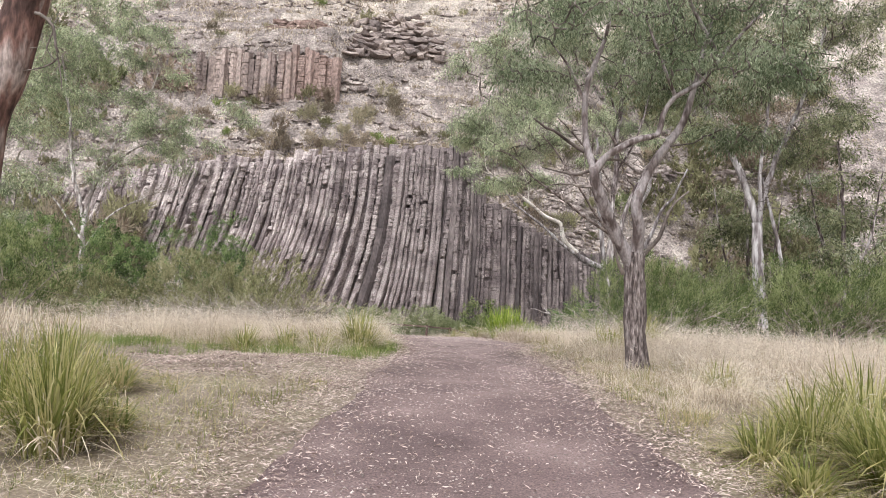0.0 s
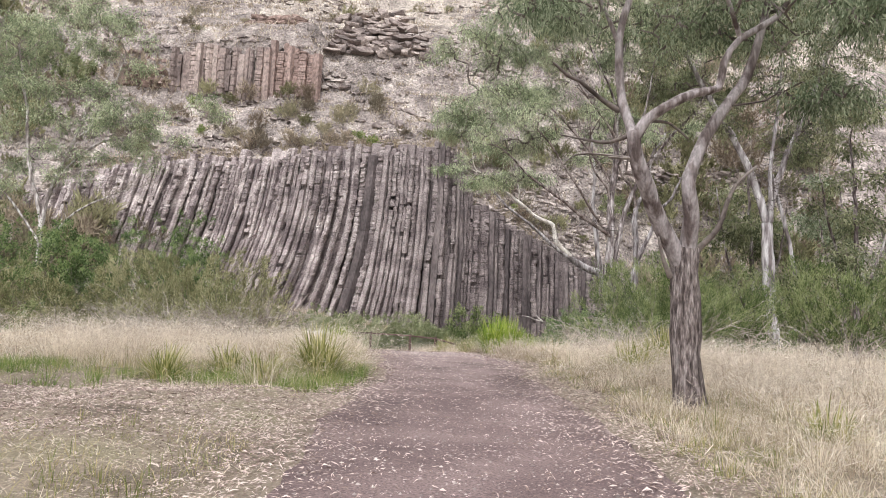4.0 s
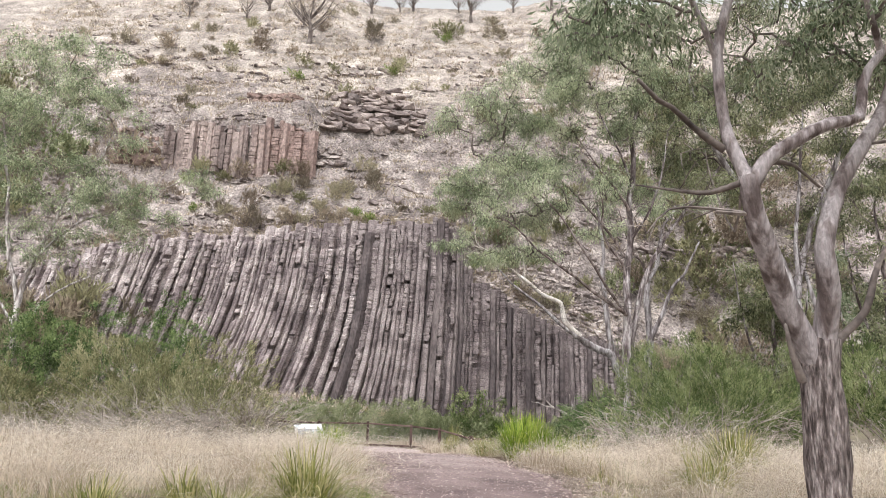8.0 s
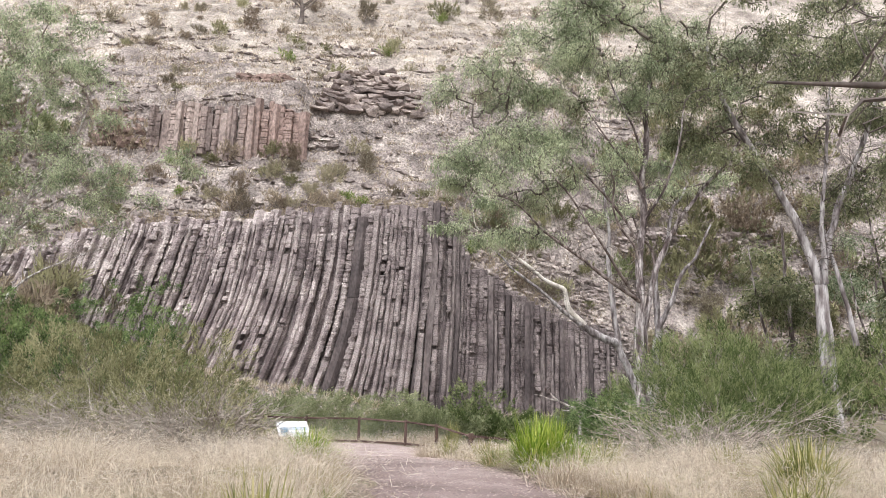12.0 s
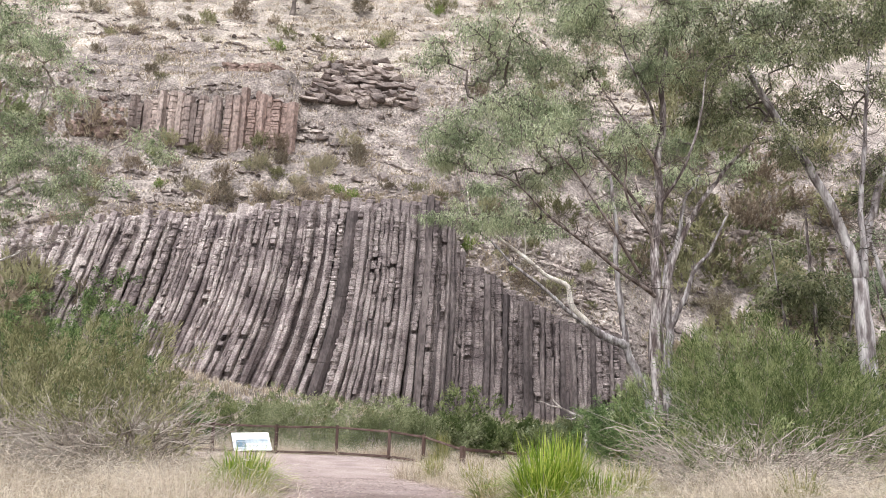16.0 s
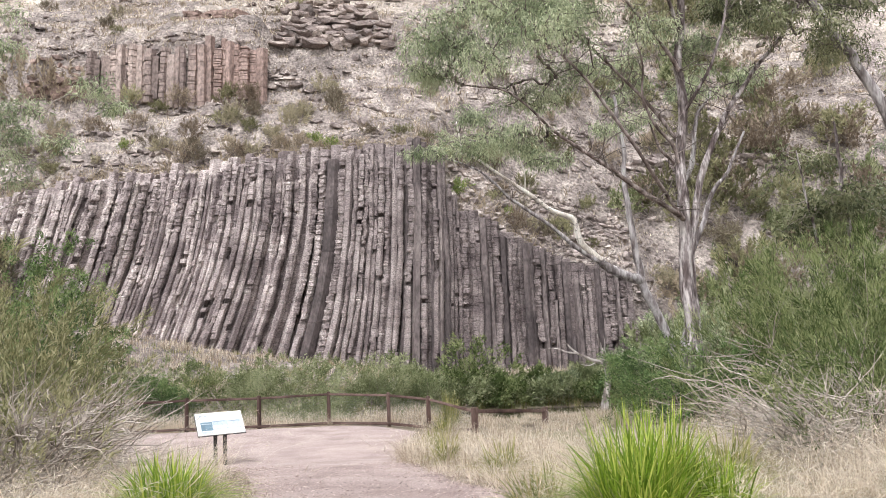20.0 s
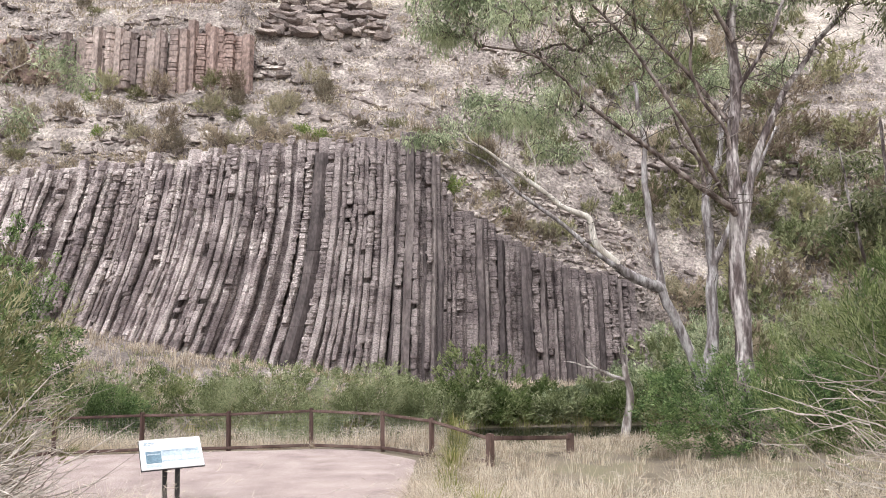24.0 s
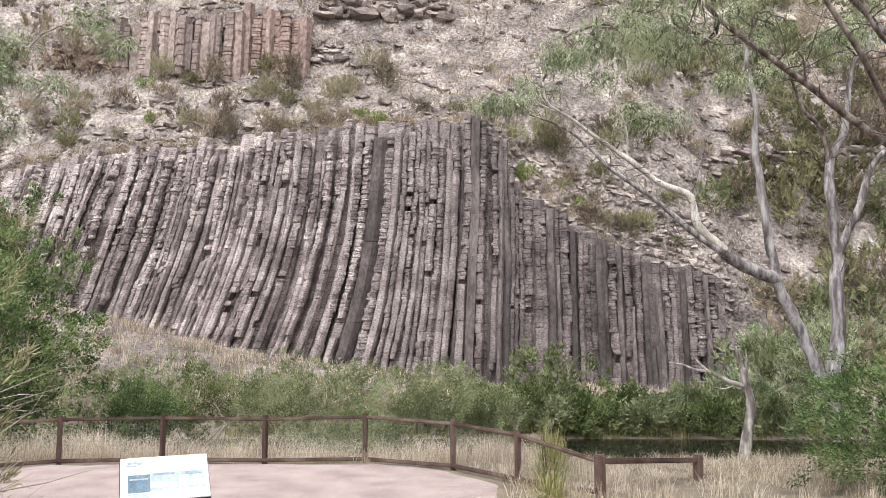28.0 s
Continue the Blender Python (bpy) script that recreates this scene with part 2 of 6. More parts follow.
MEADOW = surface("yellow_green_grass", [(0.16, 0.19, 0.06), (0.32, 0.3, 0.13), (0.5, 0.42, 0.24)], 0.5, 6, rough=0.7, bump=0, island=0.6, contrast=0.1, through_light=0.5)
LUSH = surface("lush_grass", [(0.13, 0.2, 0.05), (0.25, 0.32, 0.1), (0.42, 0.42, 0.2)], 0.8, 6, rough=0.6, bump=0, island=0.6, contrast=0.1, through_light=0.5)
TUSSOCK = surface("tussock_blade", [(0.16, 0.182, 0.05), (0.34, 0.335, 0.12), (0.57, 0.51, 0.28)], 0.8, 6, rough=0.5, bump=0, island=0.6, contrast=0.1, through_light=0.5)
LIME_BLADE = surface("bright_green_blade", [(0.13, 0.215, 0.02), (0.26, 0.375, 0.045), (0.46, 0.49, 0.12)], 0.8, 6, rough=0.5, bump=0, island=0.6, contrast=0.1, through_light=0.35)
LITTER = surface("fallen_leaf", [(0.18, 0.128, 0.113), (0.34, 0.258, 0.23), (0.57, 0.468, 0.428)], 0.6, 6, rough=0.7, bump=0, island=0.9, contrast=0.1)
TIMBER = surface("dark_stained_timber", [(0.055, 0.032, 0.028), (0.1, 0.062, 0.054), (0.17, 0.12, 0.105)], 2.0, 30, (1, 1, 0.2), 0.75, 0.5, 0.006, each=0.2, contrast=0.35)
WIRE = surface("galvanised_wire", [(0.2, 0.2, 0.2), (0.3, 0.3, 0.29)], 5, 40, rough=0.5, bump=0)
PANEL = surface("white_sign_panel", [(0.74, 0.75, 0.76), (0.8, 0.81, 0.82)], 2, 30, rough=0.35, bump=0, contrast=0.04)
PRINT_BLUE = surface("blue_print", [(0.1, 0.16, 0.21), (0.18, 0.26, 0.32)], 6, 30, rough=0.35, bump=0, contrast=0.2)
PRINT_PALE = surface("pale_print", [(0.33, 0.39, 0.45), (0.46, 0.52, 0.57)], 8, 30, rough=0.35, bump=0, contrast=0.15)
PRINT_GREY = surface("grey_print", [(0.2, 0.25, 0.3), (0.34, 0.4, 0.45)], 8, 30, rough=0.35, bump=0, contrast=0.25)
BLACK_METAL = surface("black_metal", [(0.02, 0.02, 0.022), (0.035, 0.035, 0.037)], 4, 40, rough=0.45, bump=0)
WATER = surface("dark_creek_water", [(0.012, 0.013, 0.01), (0.02, 0.02, 0.015)], 0.5, 3, rough=0.04, bump=0.08, depth=0.02, contrast=0.1)
WATER.node_tree.nodes["Principled BSDF"].inputs["Specular IOR Level"].default_value = 0.5

# ---- mesh helpers ----


def lattice(x, y, seed=0):
    """Smooth value noise, -1 to 1, on arrays."""
    x, y = np.asarray(x, float) + 1000.3, np.asarray(y, float) + 1000.7
    i, j = np.floor(x), np.floor(y)
    u, v = x - i, y - j
    u, v = u * u * (3 - 2 * u), v * v * (3 - 2 * v)

    def h(a, b):
        s = np.sin(a * 127.1 + b * 311.7 + seed * 74.7) * 43758.5453
        return (s - np.floor(s)) * 2 - 1
    return (h(i, j) * (1 - u) + h(i + 1, j) * u) * (1 - v) + (h(i, j + 1) * (1 - u) + h(i + 1, j + 1) * u) * v


def mesh_of(name, verts, faces, smooth=False):
    """A mesh from arrays; all faces have the same number of corners, or faces is a list of two such arrays."""
    me = bpy.data.meshes.new(name)
    sets = [f for f in (faces if isinstance(faces, list) else [faces]) if len(f)]
    verts = np.asarray(verts, np.float32)
    me.vertices.add(len(verts))
    me.vertices.foreach_set("co", verts.ravel())
    loops = np.concatenate([np.asarray(f, np.int32).ravel() for f in sets])
    sizes = np.concatenate([np.full(len(f), np.asarray(f).shape[1], np.int32) for f in sets])
    me.loops.add(len(loops))
    me.loops.foreach_set("vertex_index", loops)
    me.polygons.add(len(sizes))
    me.polygons.foreach_set("loop_start", np.concatenate([[0], np.cumsum(sizes)[:-1]]).astype(np.int32))
    me.polygons.foreach_set("loop_total", sizes)
    me.polygons.foreach_set("use_smooth", np.full(len(sizes), smooth))
    me.update(calc_edges=True)
    me.validate()
    return me


class Heap:
    """Gathers pieces of geometry (triangles and quads) for one mesh."""

    def __init__(self):
        self.v, self.t, self.q, self.n = [], [], [], 0

    def add(self, verts, tris=(), quads=()):
        self.v.append(np.asarray(verts, float))
        if len(tris):
            self.t.append(np.asarray(tris) + self.n)
        if len(quads):
            self.q.append(np.asarray(quads) + self.n)
        self.n += len(verts)

    def mesh(self, name, smooth=False):
        return mesh_of(name, np.concatenate(self.v), [np.concatenate(k) for k in (self.t, self.q) if k], smooth)


def thing(name, label, category, group="", kind="", at=(0, 0, 0)):
    ob = new(name)
    ob.empty_display_size = 0.2
    ob.location = at
    return tagged(ob, label, category, group, kind)


def part(name, me, material, parent, label=""):
    """Links a mesh (or bmesh) as one object under a thing or a part; its numbers are in the thing's own axes."""
    if isinstance(me, bmesh.types.BMesh):
        bm, me = me, bpy.data.meshes.new(name)
        bm.to_mesh(me)
        bm.free()
    ob = new(name, me)
    if not me.materials:
        me.materials.append(material)
    ob.parent = parent
    return tagged(ob, label)


def solo(name, me, material, label, category, kind="", group=""):
    ob = new(name, me)
    me.materials.append(material)
    return tagged(ob, label, category, group, kind)


def box(sx, sy, sz, m=None, bevel=0.0):
    bm = bmesh.new()
    bmesh.ops.create_cube(bm, size=1, matrix=(m or Matrix()) @ Matrix.Diagonal((sx, sy, sz, 1)))
    if bevel:
        bmesh.ops.bevel(bm, geom=bm.edges[:], offset=bevel, segments=2, affect="EDGES")
    return bm


def tube(points, radii, sides=6, knobs=0.0, rng=None, seal=True):
    """A tapered limb along a line; knobs: unevenness."""
    p = np.asarray(points, float)
    r = np.asarray(radii, float)
    d = np.gradient(p, axis=0)
    d /= np.linalg.norm(d, axis=1)[:, None] + 1e-9
    ref = np.where(np.abs(d[:, 2:3]) > 0.9, np.array([[1.0, 0, 0]]), np.array([[0, 0, 1.0]]))
    if np.mean(np.abs(d[:, 2])) > 0.6:
        ref = np.tile(np.array([[1.0, 0.13, 0]]), (len(p), 1))
    elif np.mean(np.abs(d[:, 2])) <= 0.6:
        ref = np.tile(np.array([[0.05, 0.1, 1.0]]), (len(p), 1))
    a = np.cross(d, ref)
    a /= np.linalg.norm(a, axis=1)[:, None] + 1e-9
    b = np.cross(d, a)
    th = np.arange(sides) * 2 * np.pi / sides
    rr = r[:, None] * np.ones(sides)
    if knobs and rng is not None:
        rr = rr * (1 + knobs * rng.uniform(-1, 1, rr.shape))
    v = p[:, None, :] + rr[:, :, None] * (np.cos(th)[None, :, None] * a[:, None, :] + np.sin(th)[None, :, None] * b[:, None, :])
    k = len(p)
    i, j = np.meshgrid(np.arange(k - 1), np.arange(sides), indexing="ij")
    q = np.stack([i * sides + j, i * sides + (j + 1) % sides, (i + 1) * sides + (j + 1) % sides, (i + 1) * sides + j], -1).reshape(-1, 4)
    v = v.reshape(-1, 3)
    tris = []
    if seal:
        v = np.vstack([v, p[-1] + d[-1] * r[-1] * 0.6])
        tip = len(v) - 1
        tris = [[(k - 1) * sides + s, (k - 1) * sides + (s + 1) % sides, tip] for s in range(sides)]
    return v, tris, q


def curve_line(points, step=0.25):
    """A smooth line through a few points (Catmull-Rom)."""
    p = np.asarray(points, float)
    if len(p) < 3:
        n = max(2, int(np.linalg.norm(p[-1] - p[0]) / step))
        return p[0] + (p[-1] - p[0]) * np.linspace(0, 1, n)[:, None]
    e = np.vstack([2 * p[0] - p[1], p, 2 * p[-1] - p[-2]])
    out = []
    for i in range(1, len(e) - 2):
        n = max(2, int(np.linalg.norm(e[i + 1] - e[i]) / step))
        t = np.linspace(0, 1, n, endpoint=False)[:, None]
        a, b, c, d = e[i - 1], e[i], e[i + 1], e[i + 2]
        out.append(0.5 * (2 * b + (c - a) * t + (2 * a - 5 * b + 4 * c - d) * t ** 2 + (3 * b - a - 3 * c + d) * t ** 3))
    return np.vstack(out + [p[-1:]])


# ---- the lie of the land ----
PATH_Y = [-60, -10, -1, 2.3, 4.5, 7, 12, 17, 20, 23, 27, 31.5, 37, 39.5, 41.5, 43.6, 45, 47, 49.5, 51.6, 56, 60, 64]
PATH_Z = [-1.6, -0.85, -0.68, -0.6, -0.4, -0.26, -0.3, -0.3, -0.4, -0.62, -1.02, -1.69, -1.86, -1.95, -2.3, -2.85, -3.3, -3.6, -3.6, -2.92, -2.8, -2.6, -2.3]
FOOT_X, FOOT_Z = [-90, -60, -36, -30, -24, -20, -14, -5, 0, 16, 30, 90], [12, 8, 5.0, 3.6, 1.9, 0.9, -0.5, -1.9, -2.7, -3.1, -2.4, 2]
TOP_X = [-90, -60, -37, -31.7, -27, -22.7, -15, -13.2, -11.8, -5, 0.5, 2.4, 3.0, 6, 9, 13.3, 16.5, 20, 30, 90]
TOP_Z = [18, 12, 9.6, 10.9, 12.1, 12.6, 13.2, 13.6, 14.1, 14.5, 14.8, 13.3, 9.7, 8.3, 6.2, 4.7, 4.0, 0.5, -1.0, 6]


def smooth_step(a, b, x):
    t = np.clip((x - a) / (b - a), 0, 1)
    return t * t * (3 - 2 * t)


def left_edge(y):
    return np.interp(y, [-10, 0, 4, 5.8, 7, 9, 11, 12.9, 14.3, 16.5, 18.2, 19.2, 21, 23, 26, 29, 31, 34], [-1.3, -1.3, -1.27, -1.12, -0.96, -1.02, -0.88, -0.7, -0.72, -0.97, -1.02, -1.3, -1.66, -1.95, -2.6, -3.6, -5.2, -8])


def right_edge(y):
    return np.interp(y, [-10, 0, 4, 5.6, 6.8, 9, 11.3, 13.7, 16.5, 17.9, 19.5, 21, 22.7, 24.5, 27, 28, 32, 37], [2.0, 2.0, 1.98, 1.75, 1.67, 1.68, 1.72, 1.55, 1.58, 1.42, 1.1, 1.0, 0.95, 0.4, -0.15, -0.35, -0.35, 0.1])


def land(x, y):
    x, y = np.asarray(x, float), np.asarray(y, float)
    z = np.interp(y, PATH_Y, PATH_Z)
    off = smooth_step(0.1, 1.2, np.maximum(left_edge(y) - x, x - right_edge(y)))
    z = z + off * (0.07 * lattice(x * 0.5, y * 0.5, 1) + 0.04 * lattice(x * 1.7, y * 1.7, 2)) + 0.012 * lattice(x * 1.3, y * 1.3, 3)
    # banks rise away from the creek flat, to both sides
    z = z + smooth_step(12, 40, np.abs(x + 2)) * smooth_step(14, 40, y) * 1.6
    foot = np.interp(x, FOOT_X, FOOT_Z)
    z = z + (foot - z) * smooth_step(56, 71.5, y)
    top = np.interp(x, TOP_X, TOP_Z)
    up = smooth_step(12.5, 20, x)
    s73 = top
    s82 = 22.3 - 7 * up
    s85 = 28.3 - 8 * up
    f = np.clip((y - 73.2) / 8.8, 0, 1)
    hill = s73 + (s82 - s73) * f
    f = np.clip((y - 82) / 3.0, 0, 1)
    hill = hill + (s85 - s82) * f
    f = np.clip((y - 85) / 55.0, 0, 1)
    crest = 70.3 + 1.2 * lattice(x * 0.03, y * 0, 9) + 3.2 * (1 - smooth_step(-24, -9, x)) + 2.4 * smooth_step(9, 20, x)
    hill = hill + (crest - s85) * f
    hill = hill + np.clip((y - 140) / 300, 0, 1) * 6
    ledge = 0.5 * lattice(x * 0.22, y * 0.5, 4) + 0.28 * lattice(x * 0.6, y * 1.1, 5) + 0.13 * lattice(x * 1.7, y * 2.1, 6)
    hill = hill + ledge * smooth_step(73.5, 77, y)
    rise = 1.3
    lev = hill / rise + 0.5 * lattice(x * 0.05, y * 0.05, 7)
    frac = lev - np.floor(lev)
    steps = (smooth_step(0.3, 0.75, frac) - frac) * rise
    hill = hill + steps * smooth_step(-0.35, 0.3, lattice(x * 0.09, y * 0.16, 8)) * smooth_step(74, 76, y)
    band = smooth_step(-37.5, -35.5, x) * (1 - smooth_step(-14.5, -12.5, x))
    hill = hill + band * (smooth_step(82.1, 82.6, y) * 2.6 * (1 - smooth_step(83.5, 88, y)))
    k = smooth_step(72.9, 73.3, y)
    return z * (1 - k) + hill * k


def spaced(breaks):
    out = []
    for (a, b, s) in breaks:
        out.append(np.arange(a, b, s))
    return np.concatenate(out + [[breaks[-1][1]]])


gx = spaced([(-900, -120, 60), (-120, -60, 4), (-60, -14, 0.7), (-14, -5, 0.4), (-5, 5, 0.2), (5, 14, 0.4), (14, 50, 0.7), (50, 120, 4), (120, 900, 60)])
gy = spaced([(-900, -60, 60), (-60, -6, 3), (-6, 42, 0.35), (42, 72.6, 0.6), (72.6, 73.6, 0.2), (73.6, 100, 0.4), (100, 150, 1.2), (150, 300, 15), (300, 1500, 100)])
X, Y = np.meshgrid(gx, gy)
Z = land(X, Y)
nx, ny = len(gx), len(gy)
i, j = np.meshgrid(np.arange(nx - 1), np.arange(ny - 1))
Q = np.stack([j * nx + i, j * nx + i + 1, (j + 1) * nx + i + 1, (j + 1) * nx + i], -1).reshape(-1, 4)
ground_mesh = mesh_of("ground", np.stack([X, Y, Z], -1).reshape(-1, 3), Q, True)
ground = solo("ground", ground_mesh, SOIL, "dry grassy creek flat rising into a rocky hillside", "ground", "structure")
ground_mesh.materials.append(HILL)
ground_mesh.materials.append(HILLTOP)
ground_mesh.polygons.foreach_set("material_index", ((Y[:-1, :-1] > 62).astype(np.int32) + (Y[:-1, :-1] + 7 * lattice(X[:-1, :-1] * 0.12, Y[:-1, :-1] * 0.12, 66) + 3 * lattice(X[:-1, :-1] * 0.6, Y[:-1, :-1] * 0.6, 67) > 93)).ravel().astype(np.int32))


def strip(name, ys, lo, hi, across, lift, material, label, wave, seed):
    """A trodden surface laid on the ground between two wavy edges."""
    rows = []
    for y in ys:
        a = lo(y) + wave * lattice(y * 0.9, 0.3, seed) + wave * 0.6 * lattice(y * 3.1, 0.7, seed + 1)
        b = hi(y) + wave * lattice(y * 0.9, 5.3, seed + 2) + wave * 0.6 * lattice(y * 3.1, 5.7, seed + 3)
        xs = np.linspace(a, b, across)
        drop = np.where((np.arange(across) == 0) | (np.arange(across) == across - 1), -0.05, lift)
        rows.append(np.stack([xs, np.full(across, y), land(xs, y) + drop], -1))
    rows[0][:, 2] -= 0.08
    rows[-1][:, 2] -= 0.08
    v = np.concatenate(rows)
    i, j = np.meshgrid(np.arange(across - 1), np.arange(len(ys) - 1))
    q = np.stack([j * across + i, j * across + i + 1, (j + 1) * across + i + 1, (j + 1) * across + i], -1).reshape(-1, 4)
    return solo(name, mesh_of(name, v, q, True), material, label, "path", "structure")


strip("path", np.arange(-9, 28.6, 0.25), lambda y: left_edge(y) - 0.12, lambda y: right_edge(y) + 0.12, 16, 0.02, DIRT, "trodden dark dirt path strewn with fallen gum leaves", 0.12, 20)


def yard_left(y):
    return np.interp(y, [26.5, 29, 31, 34, 37, 39.2], [-2.2, -4.2, -6.5, -9.5, -11.2, -10.5])


def yard_right(y):
    return np.interp(y, [26.5, 28, 32, 36.6, 38.3, 39.2], [0.2, -0.4, -0.35, 0.1, -1.0, -2.6])


strip("lookout_floor", np.arange(26.5, 39.3, 0.25), yard_left, yard_right, 22, 0.035, DIRT, "pinkish compacted gravel floor of the lookout", 0.08, 30)

# the creek
bm = bmesh.new()
bmesh.ops.create_grid(bm, x_segments=40, y_segments=12, size=0.5, matrix=Matrix.Translation((0, 51, -3.05)) @ Matrix.Diagonal((150, 15, 1, 1)))
me = bpy.data.meshes.new("water")
bm.to_mesh(me)
bm.free()
solo("water", me, WATER, "still dark creek water under the cliff", "creek", "structure")

# ---- the cliff of basalt columns ----
rng = np.random.default_rng(7)


def column_mesh(name, line, radius, joints, jitter, sides, rng, gaps=0.0):
    """A rock column down a line, cracked across into blocks that stand a little out of true, one face to the front.
    joints: the usual height of a block, for any share of the way down."""
    seg = np.linalg.norm(np.diff(line, axis=0), axis=1)
    s = np.concatenate([[0], np.cumsum(seg)])
    cuts = [0.0]
    while cuts[-1] < s[-1] - 0.25:
        cuts.append(cuts[-1] + joints(cuts[-1] / s[-1]) * rng.uniform(0.5, 1.6))
    cuts[-1] = s[-1]
    th = (np.arange(sides) + 0.5 + rng.uniform(-0.18, 0.18, sides)) * 2 * np.pi / sides - np.pi / 2 + rng.normal(0, 0.22)
    shape = rng.uniform(0.9, 1.1, sides)
    h = Heap()
    drift = np.zeros(2)
    ring = np.arange(sides)
    for a, b in zip(cuts[:-1], cuts[1:]):
        if rng.random() < gaps:
            continue
        long = b - a > 0.7
        wild = jitter * (0.5 if long else 1.0)
        drift = drift * 0.75 + rng.normal(0, wild, 2) * radius * 1.4
        k = radius * (1 + rng.normal(0, wild * 0.8))
        chip = 1 + wild * 1.5 * rng.uniform(-1, 1, (2, sides))
        edge = min(0.05, 0.22 * (b - a))
        stops = [a + 0.004, a + edge] + list(np.arange(a + 1.3, b - 0.8, 1.3)) + [b - edge, b - 0.004]
        rows = []
        for n, pos in enumerate(stops):
            c = np.array([np.interp(pos, s, line[:, m]) for m in range(3)])
            outer = n in (0, len(stops) - 1)
            kk = k * shape * chip[0 if n < len(stops) / 2 else 1] * ((0.95 if long else 0.9) if outer else 1.0)
            rows.append(np.stack([c[0] + drift[0] + np.cos(th) * kk, c[1] + drift[1] + np.sin(th) * kk, np.full(sides, c[2]) + (0 if outer else 0.3 * edge * rng.uniform(-1, 1, sides))], -1))
        v = np.vstack(rows + [rows[0].mean(0)[None], rows[-1].mean(0)[None]])
        m = len(rows)
        q = np.concatenate([np.stack([r * sides + ring, (r + 1) * sides + ring, (r + 1) * sides + (ring + 1) % sides, r * sides + (ring + 1) % sides], -1) for r in range(m - 1)])
        t = np.concatenate([np.stack([ring, (ring + 1) % sides, np.full(sides, m * sides)], -1), np.stack([(m - 1) * sides + (ring + 1) % sides, (m - 1) * sides + ring, np.full(sides, m * sides + 1)], -1)])
        h.add(v, t, q)
    return h.mesh(name)


cliff = thing("cliff", "tall cliff of grey-brown hexagonal basalt columns, fanned out", "cliff", kind="structure")


def lean(xt):
    """Lean from the upright, in degrees, of a column at its head and at its foot."""
    return np.interp(xt, [-37, -21, -15, -9, 0, 5], [14, 12, 8, 4, 1, 0]), np.interp(xt, [-37, -21, -14, -9, -4, 0, 5], [18, 19, 22, 21, 12, 4, 0])


def column_line(x, zt, y0):
    a0, a1 = lean(x)
    n = 24
    height = zt - float(np.interp(x - 4, FOOT_X, FOOT_Z)) + 0.8
    f = np.linspace(0, 1, n)
    ang = np.radians(a0 + (a1 - a0) * smooth_step(0.05, 1.0, f))
    dx = -np.concatenate([[0], np.cumsum(np.tan((ang[1:] + ang[:-1]) / 2) * height / (n - 1))])
    return np.stack([x + dx + 0.06 * lattice(f * 5, x, 43), y0 - 0.9 * f + 0.06 * lattice(f * 5, x, 44), zt - height * f], -1)


x, slab = -38.0, False
while x < 15.8:
    w = rng.uniform(0.26, 0.58)
    if x > -6.9 and not slab:           # one broad smooth dark face, set back
        slab, w = True, 1.0
        broad = True
    else:
        broad = False
    mid = x + w / 2
    x += w
    zt = float(np.interp(mid, TOP_X, TOP_Z)) + rng.normal(0, 0.3) + 0.45 * float(lattice(mid * 0.7, 1.0, 40)) - 0.1
    if rng.random() < 0.24 and not broad:
        zt -= 0.4 + 7 * rng.random() ** 2.2
    back = 0.14 * rng.choice([-1.2, -0.4, 0.3, 0.9, 1.6]) + (0.45 if broad else 0)
    y0 = 72.4 + back + 0.45 * float(lattice(mid * 0.18, 2.0, 41)) + 0.16 * float(lattice(mid * 0.6, 2.0, 42))
    plain = broad or rng.random() < np.interp(mid, [-38, -12, -5, 2, 8, 16], [0.03, 0.05, 0.14, 0.45, 0.75, 0.6])
    fine = rng.uniform(0.17, 0.32)
    turn = 0.62 + 0.35 * float(lattice(mid * 0.22, 7.0, 47)) + rng.normal(0, 0.2)
    below = rng.uniform(0.4, 1.0) if mid < -3 else rng.uniform(0.3, 0.9)

    def joints(f, plain=plain, fine=fine, turn=turn, below=below):
        return 2.4 if plain else fine if f < turn else below
    me = column_mesh("column", column_line(mid, zt, y0), w * 0.55, joints, 0.022 if plain else 0.1, int(rng.choice([5, 6, 6, 6, 7])), rng, 0.0 if plain else 0.04)
    part("column", me, DARK_BASALT if broad or plain and mid > -1 else BASALT, cliff)
x = -38.2
while x < 15.8:
    # the next columns back, seen in the gaps
    w = rng.uniform(0.5, 0.85)
    x += w
    zt = float(np.interp(x, TOP_X, TOP_Z)) + rng.normal(0, 0.3) + 0.35
    y0 = 73.1 + 0.45 * float(lattice(x * 0.18, 2.0, 41))
    size = rng.uniform(0.35, 0.9)
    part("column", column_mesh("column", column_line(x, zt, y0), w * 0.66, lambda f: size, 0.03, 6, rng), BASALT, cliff)

